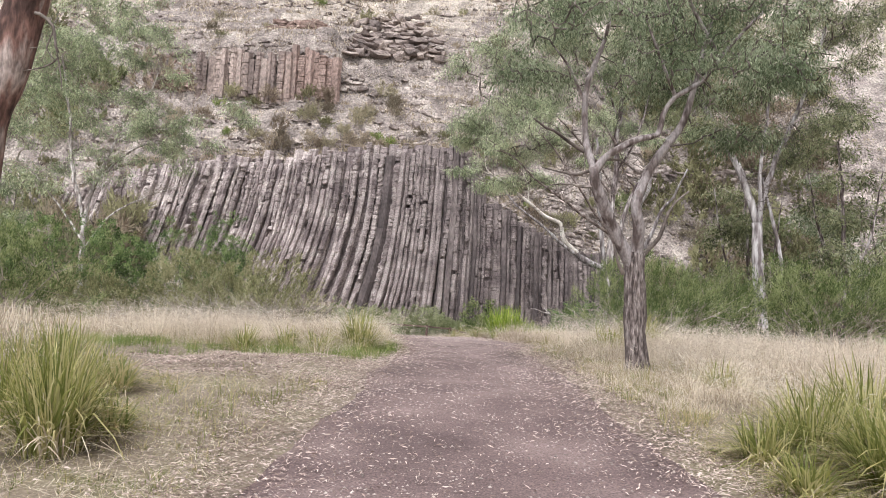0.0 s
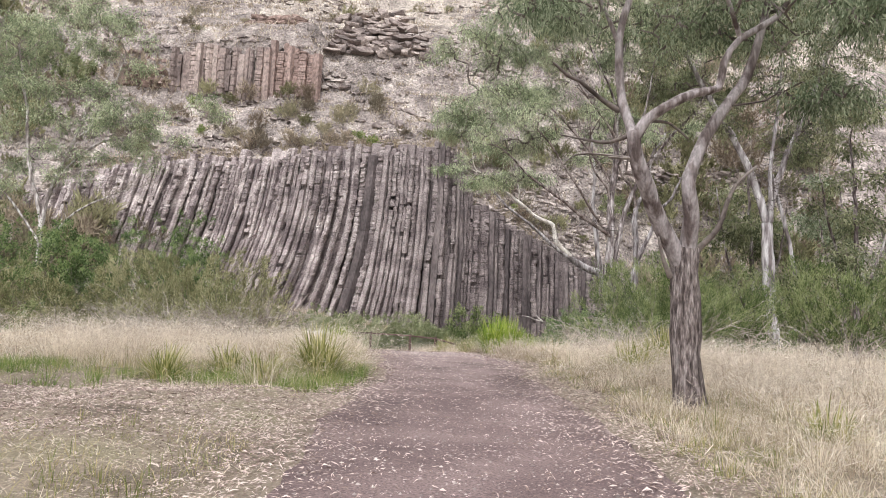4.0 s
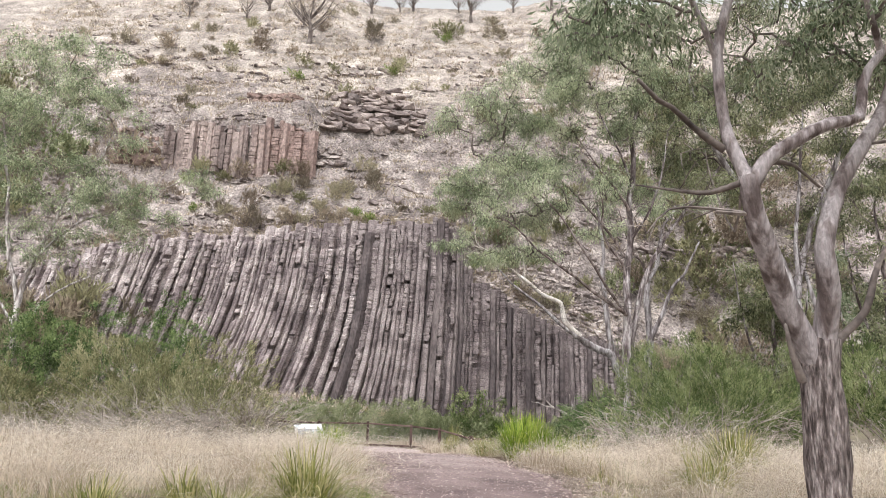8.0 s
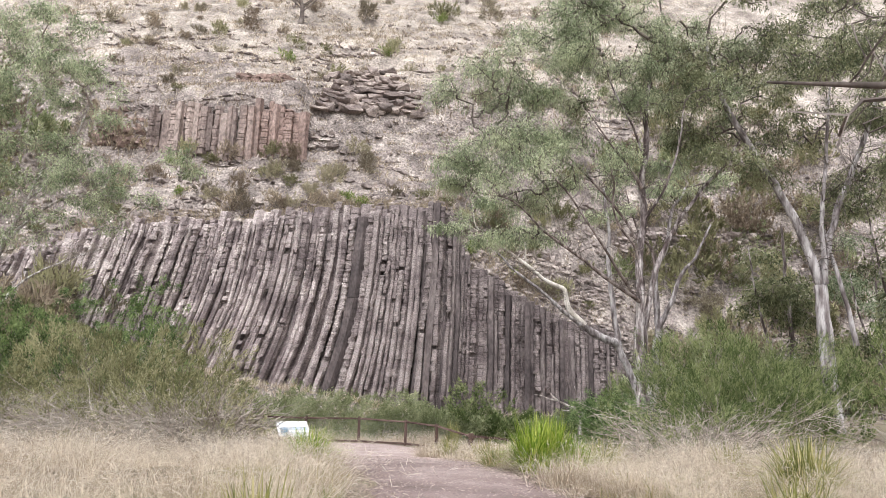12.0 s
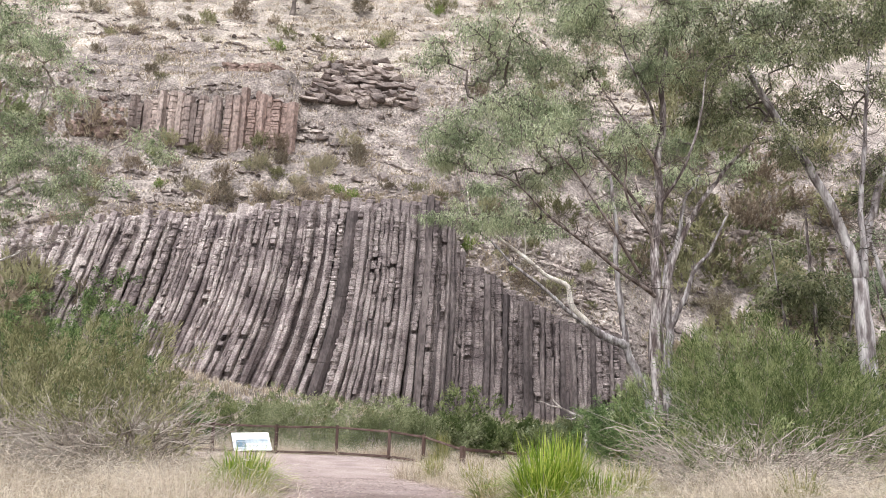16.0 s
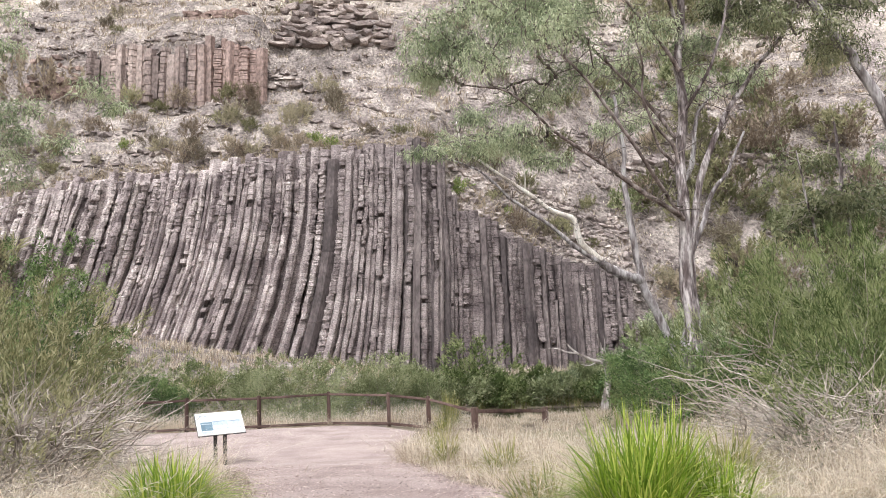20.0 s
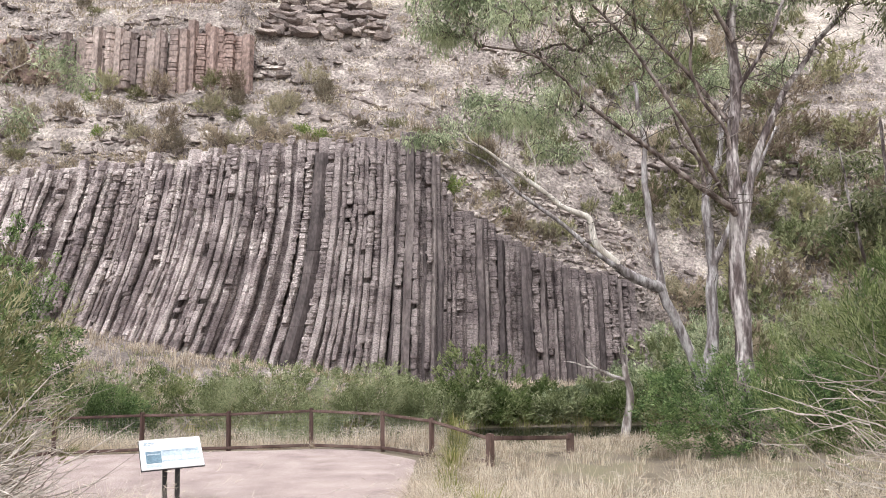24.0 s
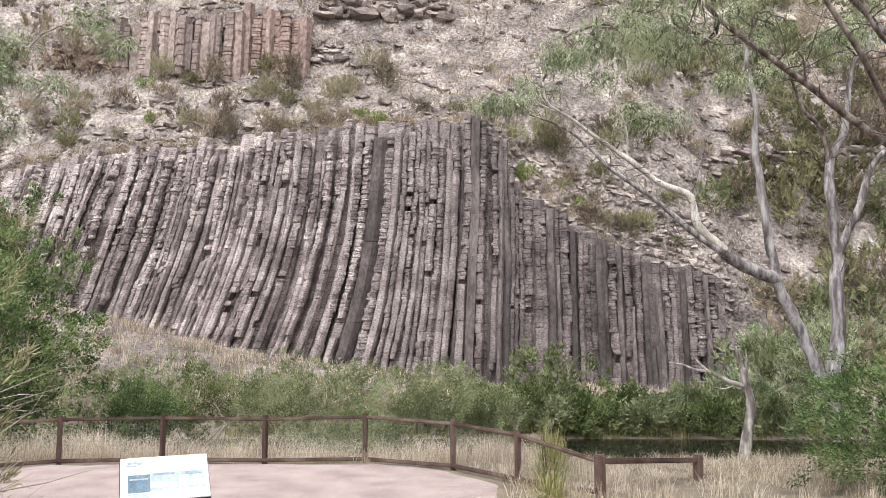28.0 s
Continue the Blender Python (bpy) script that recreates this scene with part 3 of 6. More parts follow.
upper_cliff = thing("upper_cliff", "short pinkish basalt column band high on the slope", "cliff", kind="structure")
x = -29.2
while x < -13.6:
    w = rng.uniform(0.4, 0.85)
    x += w
    zt = 26.6 + 0.9 * float(lattice(x * 0.45, 1.0, 50)) + rng.normal(0, 0.35) - (1.0 if x > -15.0 else 0) - 2.6 * max(0.0, float(lattice(x * 0.3, 4.0, 53)) - 0.35)
    zb = 20.9 + 0.6 * float(lattice(x * 0.4, 9.0, 51))
    y0 = 81.9 + 0.5 * float(lattice(x * 0.4, 2.0, 52)) + rng.normal(0, 0.14)
    line = np.stack([np.full(12, x), y0 - np.linspace(0, 0.5, 12), np.linspace(zt, zb, 12)], -1)
    size = rng.choice([1.6, 1.2, 0.4, 0.3])
    part("column", column_mesh("column", line, w * 0.66, lambda f: size, 0.05, int(rng.integers(5, 7)), rng, 0.03), UPPER, upper_cliff)


def boulder(seed, flat=0.6):
    """A broken rock with worn corners, about 1 m across: verts and triangles."""
    r = np.random.default_rng(seed)
    p = r.uniform(-1, 1, (15, 3))
    p = p / np.maximum(np.linalg.norm(np.abs(p) ** 3, axis=1, keepdims=True) ** 0.33, 0.3) * 0.55 * r.uniform(0.85, 1.1, (15, 1))
    p[:, 2] *= flat
    bm = bmesh.new()
    for q in p:
        bm.verts.new(q)
    out = bmesh.ops.convex_hull(bm, input=bm.verts[:])
    bmesh.ops.delete(bm, geom=[g for g in out["geom_interior"] if isinstance(g, bmesh.types.BMVert)], context="VERTS")
    bm.verts.index_update()
    v = np.array([tuple(q.co) for q in bm.verts])
    t = np.array([[q.index for q in f.verts] for f in bm.faces if len(f.verts) == 3])
    bm.free()
    return v, t


BOULDERS = [boulder(k, f) for k, f in enumerate((0.5, 0.7, 0.4, 0.8, 0.6, 0.9, 0.35, 0.55, 0.45, 0.65))]


def rock_heap(name, spots, material, label, seed, kind="stuff", loose=1.0):
    """Broken rocks at the given places: (x, y, size), with a height where they are piled up."""
    r = np.random.default_rng(seed)
    h = Heap()
    for x, y, size, *z in spots:
        v, t = BOULDERS[int(r.integers(len(BOULDERS)))]
        a = r.normal(0, 0.5 * loose)
        c, s = np.cos(a), np.sin(a)
        v = v * size * r.uniform(0.7, 1.3, 3) * [1.3, 0.9, 1.0]
        v = np.stack([v[:, 0] * c - v[:, 1] * s, v[:, 0] * s + v[:, 1] * c, v[:, 2] + v[:, 0] * r.normal(0, 0.15 * loose)], -1)
        h.add(v + [x, y, z[0] if z else float(land(x, y)) + size * 0.1], t)
    return solo(name, h.mesh(name), material, label, "rocks", kind)


spots = []
for _ in range(5000):
    x, y = rng.uniform(-60, 45), 73.6 + 45 * rng.random() ** 1.6
    if lattice(x * 0.1, y * 0.3, 60) + 0.5 * lattice(x * 0.35, y * 0.8, 64) > 0.1:
        spots.append((x, y, 0.14 + 0.46 * rng.random() ** 2))
for _ in range(150):
    # ledges that run along the slope
    x, y = rng.uniform(-55, 40), 75 + 32 * rng.random() ** 1.3
    for _ in range(int(rng.integers(6, 20))):
        x += rng.uniform(0.3, 0.7)
        y += rng.normal(0, 0.1)
        spots.append((x, y, rng.uniform(0.25, 0.62)))
for _ in range(700):
    x = rng.uniform(-37, 16)
    spots.append((x, 73.0 + 3 * rng.random() ** 2, rng.uniform(0.15, 0.5)))
for _ in range(520):
    x = rng.uniform(2.5, 17)
    spots.append((x, 72.9 + 3.5 * rng.random() ** 1.5, rng.uniform(0.2, 0.55)))
for _ in range(300):
    spots.append((rng.uniform(12, 36), rng.uniform(73.4, 88), rng.uniform(0.2, 0.6)))
rock_heap("rubble", spots, RUBBLE, "broken grey-brown rocks scattered over the slope", 61)
def pile(x0, x1, y0, z0, layers, rise, back, size, fray):
    out = []
    for k in range(layers):
        x = x0 + rng.uniform(0, fray) * k
        while x < x1 - rng.uniform(0, fray) * k:
            q = size * rng.uniform(0.45, 1.0) ** 1.3 * 1.7
            out.append((x, y0 + back * k + rng.normal(0, 0.16), q, z0 + rise * k + rng.normal(0, 0.15)))
            x += q * rng.uniform(0.75, 1.0)
    return out


rock_heap("outcrop", pile(-12.6, -1.2, 84.2, 27.4, 10, 0.55, 0.26, 0.78, 0.45), DARK_ROCK, "dark jutting outcrop of cracked rock", 62, loose=0.45)
rock_heap("red_rocks", pile(-22.5, -14.6, 84.6, 28.4, 12, 0.36, 0.33, 0.62, 0.22) + pile(-34.2, -28.9, 81.9, 22.2, 10, 0.42, 0.14, 0.75, 0.16), RED_ROCK, "rust-red weathered rocks on the slope", 63, loose=0.25)
rock_heap("broken_ledge", pile(-14.2, -9.5, 82.0, 22.8, 5, 0.5, 0.4, 0.6, 0.8) + pile(14, 25, 79.5, 12.6, 5, 0.45, 0.5, 0.5, 0.8) + pile(-40, -30, 86.0, 27.6, 5, 0.45, 0.4, 0.7, 0.6) + pile(-36, -24, 83.2, 26.4, 7, 0.42, 0.4, 0.7, 0.5) + pile(-13, 2, 81.2, 20.6, 5, 0.45, 0.5, 0.62, 0.9) + pile(-12, -2, 76.2, 16.4, 5, 0.4, 0.3, 0.58, 0.7) + pile(20, 34, 80.5, 14.2, 3, 0.5, 0.7, 0.6, 1.0), RUBBLE, "broken ledges of layered rock on the slope", 65, loose=0.6)

# ---- plants: how they are made ----


def unit(a):
    return a / (np.linalg.norm(a, axis=-1, keepdims=True) + 1e-9)


def leaf_quads(p, d, length, width, rng, far=False):
    """One narrow leaf at each place p along each way d: verts and quads (far: triangles)."""
    n = len(p)
    d = unit(d)
    s = unit(np.cross(d, rng.normal(0, 1, (n, 3))))
    L, W = length[:, None], width[:, None]
    if far:
        return np.stack([p - s * W, p + s * W, p + d * L], 1).reshape(-1, 3), np.arange(n * 3).reshape(-1, 3)
    v = np.stack([p, p + d * L * 0.45 + s * W, p + d * L, p + d * L * 0.45 - s * W], 1).reshape(-1, 3)
    return v, np.arange(n * 4).reshape(-1, 4)


def spray(h, centres, radius, per, length, width, droop, rng, far=False, flat=0.8):
    """Leaves round each centre. droop: -1 hangs, +1 stands."""
    n = len(centres) * per
    c = np.repeat(np.asarray(centres, float), per, 0)
    off = unit(rng.normal(0, 1, (n, 3))) * (rng.random((n, 1)) ** 0.5) * radius * [1, 1, flat]
    d = unit(off) * 0.6 + rng.normal(0, 0.45, (n, 3)) + [0, 0, droop]
    v, q = leaf_quads(c + off, d, length * rng.uniform(0.6, 1.3, n), width * rng.uniform(0.7, 1.3, n), rng, far)
    h.add(v, q if far else (), () if far else q)


def inside(ell, n, rng, hollow=0.35):
    """n places in an ellipsoid (centre, half axes), more of them near its skin."""
    c, r = np.array(ell[:3]), np.array(ell[3:6])
    p = unit(rng.normal(0, 1, (n, 3))) * (hollow + (1 - hollow) * rng.random((n, 1)) ** 0.6)
    return c + p * r


def bunched(ell, n, rng, bunch):
    """n places in an ellipsoid, gathered in bunches with air between them."""
    m = max(2, int(n / bunch))
    mid = inside(ell, m, rng, 0.25)
    size = np.minimum(np.array(ell[3:6]) * 0.3, 0.5) * [1, 1, 0.55]
    return mid[rng.integers(0, m, n)] + np.clip(rng.normal(0, 1, (n, 3)), -1.9, 1.9) * size


def branch(tw, tips, spine, r, plain, thick):
    """Grows twigs from the limbs out to all tips, each from the nearest wood that is there already."""
    gap = np.array([np.min(np.sum((spine[:, :3] - c) ** 2, 1)) for c in tips])
    wood = np.empty((len(spine) + 3 * len(tips), 3))
    wood[:len(spine)] = spine[:, :3]
    owner = np.full(len(wood), -1)
    n = len(spine)
    lines, parent = [], []
    for c in tips[np.argsort(gap)]:
        d = np.sum((wood[:n] - c) ** 2, 1)
        k = int(np.argmin(d * r.uniform(0.7, 1.3, n)))
        a = wood[k].copy()
        g = np.linalg.norm(c - a)
        p1 = a + (c - a) * 0.36 + r.normal(0, 0.1, 3) * g + [0, 0, 0.06 * g]
        p2 = a + (c - a) * 0.7 + r.normal(0, 0.1, 3) * g + [0, 0, 0.05 * g]
        parent.append(owner[k])
        owner[n:n + 3] = len(lines)
        wood[n:n + 3] = (p1, p2, c)
        n += 3
        lines.append(np.array([a, p1, p2, c]))
    load = np.ones(len(lines))
    for k in range(len(lines) - 1, -1, -1):
        if parent[k] >= 0:
            load[parent[k]] += load[k]
    for line, w in zip(lines, load):
        t = min(thick, 0.007 + 0.0064 * math.sqrt(w))
        thin = plain or w < 3
        tw.add(*tube(line[[0, 2, 3]] if thin else line, np.array([1.0, 0.75, 0.5] if thin else [1.0, 0.9, 0.75, 0.5]) * t, 3 if thin else 5, seal=not thin))


def tree(name, label, base, limbs, bark, leaf, crowns, seed, leaf_size=(0.13, 0.014), per=34, cluster=0.34, droop=-0.5, bare=0, knobs=0.06, twig_mat=TWIG, foot_bark=None, plain=False, thick=0.06, bunch=18):
    """A tree: limbs as lines with their radii at both ends; leaf clusters in the crowns (centre, half axes, number),
    each on a twig from the nearest limb. base: the foot of the trunk."""
    r = np.random.default_rng(seed)
    ob = thing(name, label, "tree", at=base)
    base = np.array(base, float)
    spine = []
    for k, (pts, r0, r1, *own) in enumerate(limbs):
        line = curve_line(np.array(pts, float) - base, 0.22 if r0 < 0.3 else 0.3)
        n = len(line)
        line = line + 0.35 * r0 * np.stack([lattice(np.arange(n) * 0.4, k, seed), lattice(np.arange(n) * 0.4, k + 9, seed), np.zeros(n)], -1) * smooth_step(0, 3, np.arange(n))[:, None]
        rad = np.linspace(r0, r1, n) * (1 + 0.1 * lattice(np.arange(n) * 0.7, k + 3, seed))
        if k == 0:
            rad = rad * (1 + 0.3 * np.exp(-np.arange(n) * 1.2))
        h = Heap()
        h.add(*tube(line, rad, 12 if r0 > 0.1 else 7, knobs, r))
        part("trunk" if k == 0 else "limb", h.mesh("limb", True), own[0] if own else (foot_bark or bark) if k == 0 else bark, ob, "bleached bare branch" if own and own[0] is DEAD else "")
        spine.append(np.hstack([line, rad[:, None]]))
    spine = np.vstack(spine[0:]) if len(limbs) == 1 else np.vstack(spine[1:] + [spine[0][-2:]])
    tw, lv = Heap(), Heap()
    every = [bunched(np.array(ell[:6]) - np.array([*base, 0, 0, 0]), ell[6], r, bunch) for ell in crowns]
    if every:
        tips = np.vstack(every)
        branch(tw, tips, spine, r, plain, thick)
        if per:
            spray(lv, tips, cluster, per, leaf_size[0], leaf_size[1], droop, r, base[1] > 20)
    high = spine[spine[:, 2] > 0.38 * spine[:, 2].max()]
    for _ in range(bare):
        a = high[int(r.integers(len(high)))]
        g = r.uniform(0.4, 1.3)
        w = unit(r.normal(0, 1, 3) * [1, 1, 0.6] + [0, 0, 0.45])
        line = curve_line([a[:3], a[:3] + w * g * 0.3 + r.normal(0, 0.13, 3) * g, a[:3] + w * g * 0.65 + r.normal(0, 0.16, 3) * g, a[:3] + w * g + r.normal(0, 0.24, 3) * g], 0.2)
        tw.add(*tube(line, np.linspace(min(a[3] * 0.45, 0.02), 0.004, len(line)), 4))
        for _ in range(2):
            b = line[int(r.integers(1, len(line)))]
            e = b + unit(w + r.normal(0, 0.7, 3)) * g * r.uniform(0.25, 0.5)
            tw.add(*tube(np.array([b, (b + e) / 2 + r.normal(0, 0.05, 3), e]), [0.007, 0.005, 0.003], 3))
    if tw.n:
        tagged(part("twig_mass", tw.mesh("twig_mass"), twig_mat, ob), kind="stuff")
    if lv.n:
        tagged(part("crown", lv.mesh("crown"), leaf, ob), kind="stuff")
    return ob


def shrub(name, label, at, half, tips, leaf, seed, per=40, cluster=0.3, size=(0.09, 0.007), droop=0.6, bark=TWIG, stems=9, category="shrub", group="", lumps=4, twigs=75, dead=0, tuft=1.0, skin=0.5):
    """A bush: stems that fork from the ground up to leaf clusters in several overlapping lumps. half: its half axes."""
    r = np.random.default_rng(seed)
    ob = thing(name, label, category, group, at=at)
    rx, ry, rz = half
    sub = [np.array([r.uniform(-0.66, 0.66) * rx, r.uniform(-0.5, 0.5) * ry, rz * r.uniform(0.5, 1.15), rx * r.uniform(0.34, 0.56), ry * r.uniform(0.4, 0.6), rz * r.uniform(0.4, 0.8)]) for _ in range(lumps)]
    c = np.vstack([inside(s, tips // lumps, r, skin) for s in sub])
    c = c[c[:, 2] > 0.12 * rz]
    c = c[r.random(len(c)) < 0.62]
    per, cluster = int(per * 1.5), cluster * 0.85
    wood, lv = Heap(), Heap()
    feet = np.stack([r.normal(0, 0.12 * rx, stems), r.normal(0, 0.12 * ry, stems), np.full(stems, -0.1)], -1)
    knees = np.stack([r.uniform(-0.55, 0.55, stems) * rx, r.uniform(-0.55, 0.55, stems) * ry, r.uniform(0.35, 0.8, stems) * rz], -1)
    for f, k in zip(feet, knees):
        h = Heap()
        h.add(*tube(np.array([f, f * 0.6 + k * 0.4 + r.normal(0, 0.05, 3) * rz, k]), [0.013 * rz + 0.008, 0.01 * rz + 0.005, 0.009], 6))
        part("stem", h.mesh("stem"), bark, ob)
    for p in c[:: max(1, len(c) // twigs)]:
        k = knees[int(np.argmin(np.linalg.norm(knees - p, axis=1)))]
        wood.add(*tube(np.array([k, (k + p) / 2 + r.normal(0, 0.1, 3), p]), [0.01, 0.007, 0.003], 3))
    tagged(part("twig_mass", wood.mesh("twig_mass"), bark, ob), kind="stuff")
    away = unit(unit(c - [0, 0, rz * 0.25]) * 0.8 + r.normal(0, 0.35, c.shape) + [0, 0, droop])
    reach = tuft * cluster * r.uniform(1.0, 2.6, len(c))
    n = len(c) * per
    f = r.random(n) ** 0.8
    p = np.repeat(c, per, 0) + np.repeat(away * reach[:, None], per, 0) * (f[:, None] - 0.35) + r.normal(0, 1, (n, 3)) * (cluster * 0.32 * (1.1 - 0.8 * f))[:, None]
    d = np.repeat(away, per, 0) * 1.0 + r.normal(0, 0.45, (n, 3))
    far = at[1] > 50
    v, q = leaf_quads(p, d, size[0] * r.uniform(0.6, 1.3, n), size[1] * r.uniform(0.7, 1.3, n), r, far)
    lv.add(v, q if far else (), () if far else q)
    tagged(part("foliage", lv.mesh("foliage"), leaf, ob), kind="stuff")
    if dead:
        h = Heap()
        for _ in range(dead):
            a = r.uniform(0, 6.283)
            p0 = np.array([np.cos(a) * rx * r.uniform(0.2, 0.85), np.sin(a) * ry * r.uniform(0.2, 0.85), r.uniform(0, 0.75) * rz])
            w = np.array([np.cos(a + r.normal(0, 0.8)), np.sin(a + r.normal(0, 0.8)), r.uniform(-0.15, 0.7)]) * r.uniform(0.4, 1.45)
            p2, p4 = p0 + w * 0.5 + r.normal(0, 0.1, 3), p0 + w + r.normal(0, 0.18, 3)
            h.add(*tube(np.array([p0, (p0 + p2) / 2 + r.normal(0, 0.06, 3), p2, (p2 + p4) / 2 + r.normal(0, 0.06, 3), p4]), [0.012, 0.0105, 0.0085, 0.006, 0.003], 3))
        tagged(part("dead_twig_mass", h.mesh("dead_twig_mass"), DRY_TWIG, ob, "tangle of bleached dead twigs"), kind="stuff")
    return ob


def blade_mesh(feet, height, width, tip, name):
    """Upright grass blades, bent towards tip (an offset for each): a quad and a point each."""
    n = len(feet)
    s = unit(np.stack([-tip[:, 1], tip[:, 0], np.zeros(n)], -1) + 1e-4) * width[:, None]
    up = np.zeros((n, 3))
    up[:, 2] = height
    fall = 1 - 0.25 * np.minimum(1, np.linalg.norm(tip, axis=1) / height)
    m1, m2 = feet + up * 0.52 + tip * 0.42, feet + up * fall[:, None] + tip
    v = np.stack([feet - s, feet + s, m1 + s * 0.8, m1 - s * 0.8, m2], 1).reshape(-1, 3)
    b = (np.arange(n) * 5)[:, None]
    q = b + [0, 1, 2, 3]
    t = b + [3, 2, 4]
    return mesh_of(name, v, [t, q])


def arching(count, radius, height, width, r, limp=0.0):
    """Long blades that arch out from one foot; limp: how far they lie down."""
    a = r.uniform(0, 6.283, count)
    d = r.random(count) ** 0.7 * radius * 0.35
    hgt = height * r.uniform(0.45, 1.12, count) * (1 - 0.25 * limp)
    out = radius * np.clip(r.uniform(0.1, 1.05, count) ** (1.2 - 0.6 * limp), 0, 1.1)
    a2 = a + r.normal(0, 0.6, count)
    way = np.stack([np.cos(a2), np.sin(a2), 0 * a2], -1)
    side = np.stack([-np.sin(a2), np.cos(a2), 0 * a2], -1) * (width * r.uniform(0.5, 1.5, count))[:, None]
    foot = np.stack([d * np.cos(a), d * np.sin(a), np.full(count, -0.04)], -1)
    bend = (out / radius) ** 1.5 * r.uniform(0.75, 1.2 + 0.25 * limp, count)
    sway = r.normal(0, 0.06, (count, 3)) * [1, 1, 0]
    rows = []
    for f, wide in ((0.0, 0.8), (0.3, 1.0), (0.6, 0.9), (0.85, 0.6), (1.0, 0.08)):
        z = hgt * (f - np.minimum(bend * 0.78, 0.97) * f ** 2.6)
        c = foot + way * (out * f ** 1.8)[:, None] + sway * f ** 2 + np.stack([0 * z, 0 * z, z], -1)
        rows += [c - side * wide, c + side * wide]
    v = np.stack(rows, 1).reshape(-1, 3)
    b = (np.arange(count) * 10)[:, None]
    return v, np.concatenate([b + [k, k + 1, k + 3, k + 2] for k in (0, 2, 4, 6)])


def tussock(name, label, x, y, radius, height, count, leaf, seed, width=0.006):
    """A clump of long arching blades from one foot, with dead ones hanging round it."""
    r = np.random.default_rng(seed)
    ob = thing(name, label, "grass tussock", "tussocks by the path", at=(x, y, float(land(x, y))))
    v, q = arching(int(count * 0.9), radius, height, width, r)
    tagged(part("leaf_mass", mesh_of("leaf_mass", v, q), leaf, ob), kind="stuff")
    v, q = arching(int(count * 0.3), radius * 1.05, height * 0.8, width * 0.8, r, 1.0)
    tagged(part("dead_leaf_mass", mesh_of("dead_leaf_mass", v, q), STRAW, ob, "dry straw-coloured hanging blades"), kind="stuff")
    return ob


# ---- trees ----
def onto(eye, y, pts, k):
    """Points of a drawing plane moved along the lines of sight to another depth."""
    return [tuple(e + (p - e) * k for e, p in zip(eye, q)) for q in pts]


tree("gum_tree", "river gum with a dark rough trunk forking low beside the path", (3.07, 11.0, -0.25), [
    ([(3.09, 11.0, -0.4), (3.06, 11.0, 0.34), (3.04, 11.0, 1.0), (2.98, 11.0, 1.6)], 0.175, 0.17),
    ([(2.95, 11.0, 1.4), (2.66, 10.85, 1.87), (2.45, 10.65, 2.26), (2.29, 10.5, 2.55), (2.21, 10.42, 2.85)], 0.115, 0.078),
    ([(3.0, 11.0, 1.4), (2.98, 10.8, 1.96), (2.94, 10.72, 2.33), (3.07, 10.8, 2.69), (3.29, 10.9, 3.12), (3.53, 10.95, 3.47), (3.71, 11.0, 3.75), (3.89, 11.05, 4.3), (4.2, 11.1, 5.4)], 0.1, 0.032),
    ([(2.22, 10.42, 2.78), (2.33, 10.41, 2.97), (2.54, 10.4, 3.12), (2.9, 10.45, 3.33), (3.18, 10.55, 3.42), (3.27, 10.62, 3.74), (3.49, 10.67, 4.05), (3.94, 10.75, 4.35), (4.3, 10.8, 4.85), (4.9, 10.8, 5.5)], 0.066, 0.022),
    ([(2.21, 10.42, 2.78), (2.13, 10.55, 3.1), (2.1, 10.62, 3.4), (2.08, 10.68, 3.98), (2.2, 10.75, 4.5), (2.45, 10.8, 5.2), (2.6, 10.8, 6.1)], 0.062, 0.02),
    ([(2.07, 10.6, 3.12), (1.9, 10.55, 3.2), (1.78, 10.5, 3.27), (1.57, 10.35, 3.38), (1.43, 10.25, 3.4), (1.23, 10.1, 3.5)], 0.035, 0.014, DARK_TWIG),
    ([(2.15, 10.45, 2.8), (1.97, 10.7, 2.77), (1.78, 10.9, 2.83), (1.5, 11.2, 2.95)], 0.028, 0.008, DARK_TWIG),
    ([(3.05, 11.0, 1.5), (3.2, 10.95, 1.66), (3.33, 10.9, 1.84), (3.45, 10.9, 2.13), (3.58, 10.9, 2.4), (3.8, 10.9, 2.6)], 0.045, 0.014, DARK_TWIG),
    ([(2.4, 10.45, 2.98), (2.65, 10.6, 3.0), (2.9, 10.7, 2.85)], 0.022, 0.012, DARK_TWIG),
    ([(2.8, 10.95, 1.25), (2.68, 10.85, 1.45), (2.6, 10.8, 1.7)], 0.04, 0.012, DARK_TWIG),
    ([(4.2, 10.8, 4.75), (3.7, 10.5, 5.4), (3.2, 10.2, 6.2)], 0.04, 0.015),
    ([(3.49, 10.67, 4.05), (3.2, 10.4, 4.5), (2.9, 10.2, 5.1)], 0.035, 0.012),
    ([(2.08, 10.68, 3.9), (1.8, 10.5, 4.4), (1.5, 10.3, 4.7)], 0.03, 0.01),
], GUM_BARK, GUM_LEAF, [(2.0, 10.4, 5.1, 1.2, 1.3, 0.8, 90), (4.0, 10.4, 5.0, 1.5, 1.4, 1.0, 200), (4.9, 10.6, 4.1, 0.9, 1.0, 0.7, 90), (2.9, 10.8, 6.0, 1.7, 1.6, 0.7, 150), (4.6, 11.2, 3.3, 0.8, 0.8, 0.5, 40), (1.3, 10.3, 4.2, 0.6, 0.6, 0.35, 34), (3.3, 11.5, 4.5, 0.9, 0.8, 0.6, 60)], 101, (0.09, 0.0085), 50, 0.26, -0.9, 10, twig_mat=DARK_TWIG, foot_bark=ROUGH_BARK, thick=0.016)

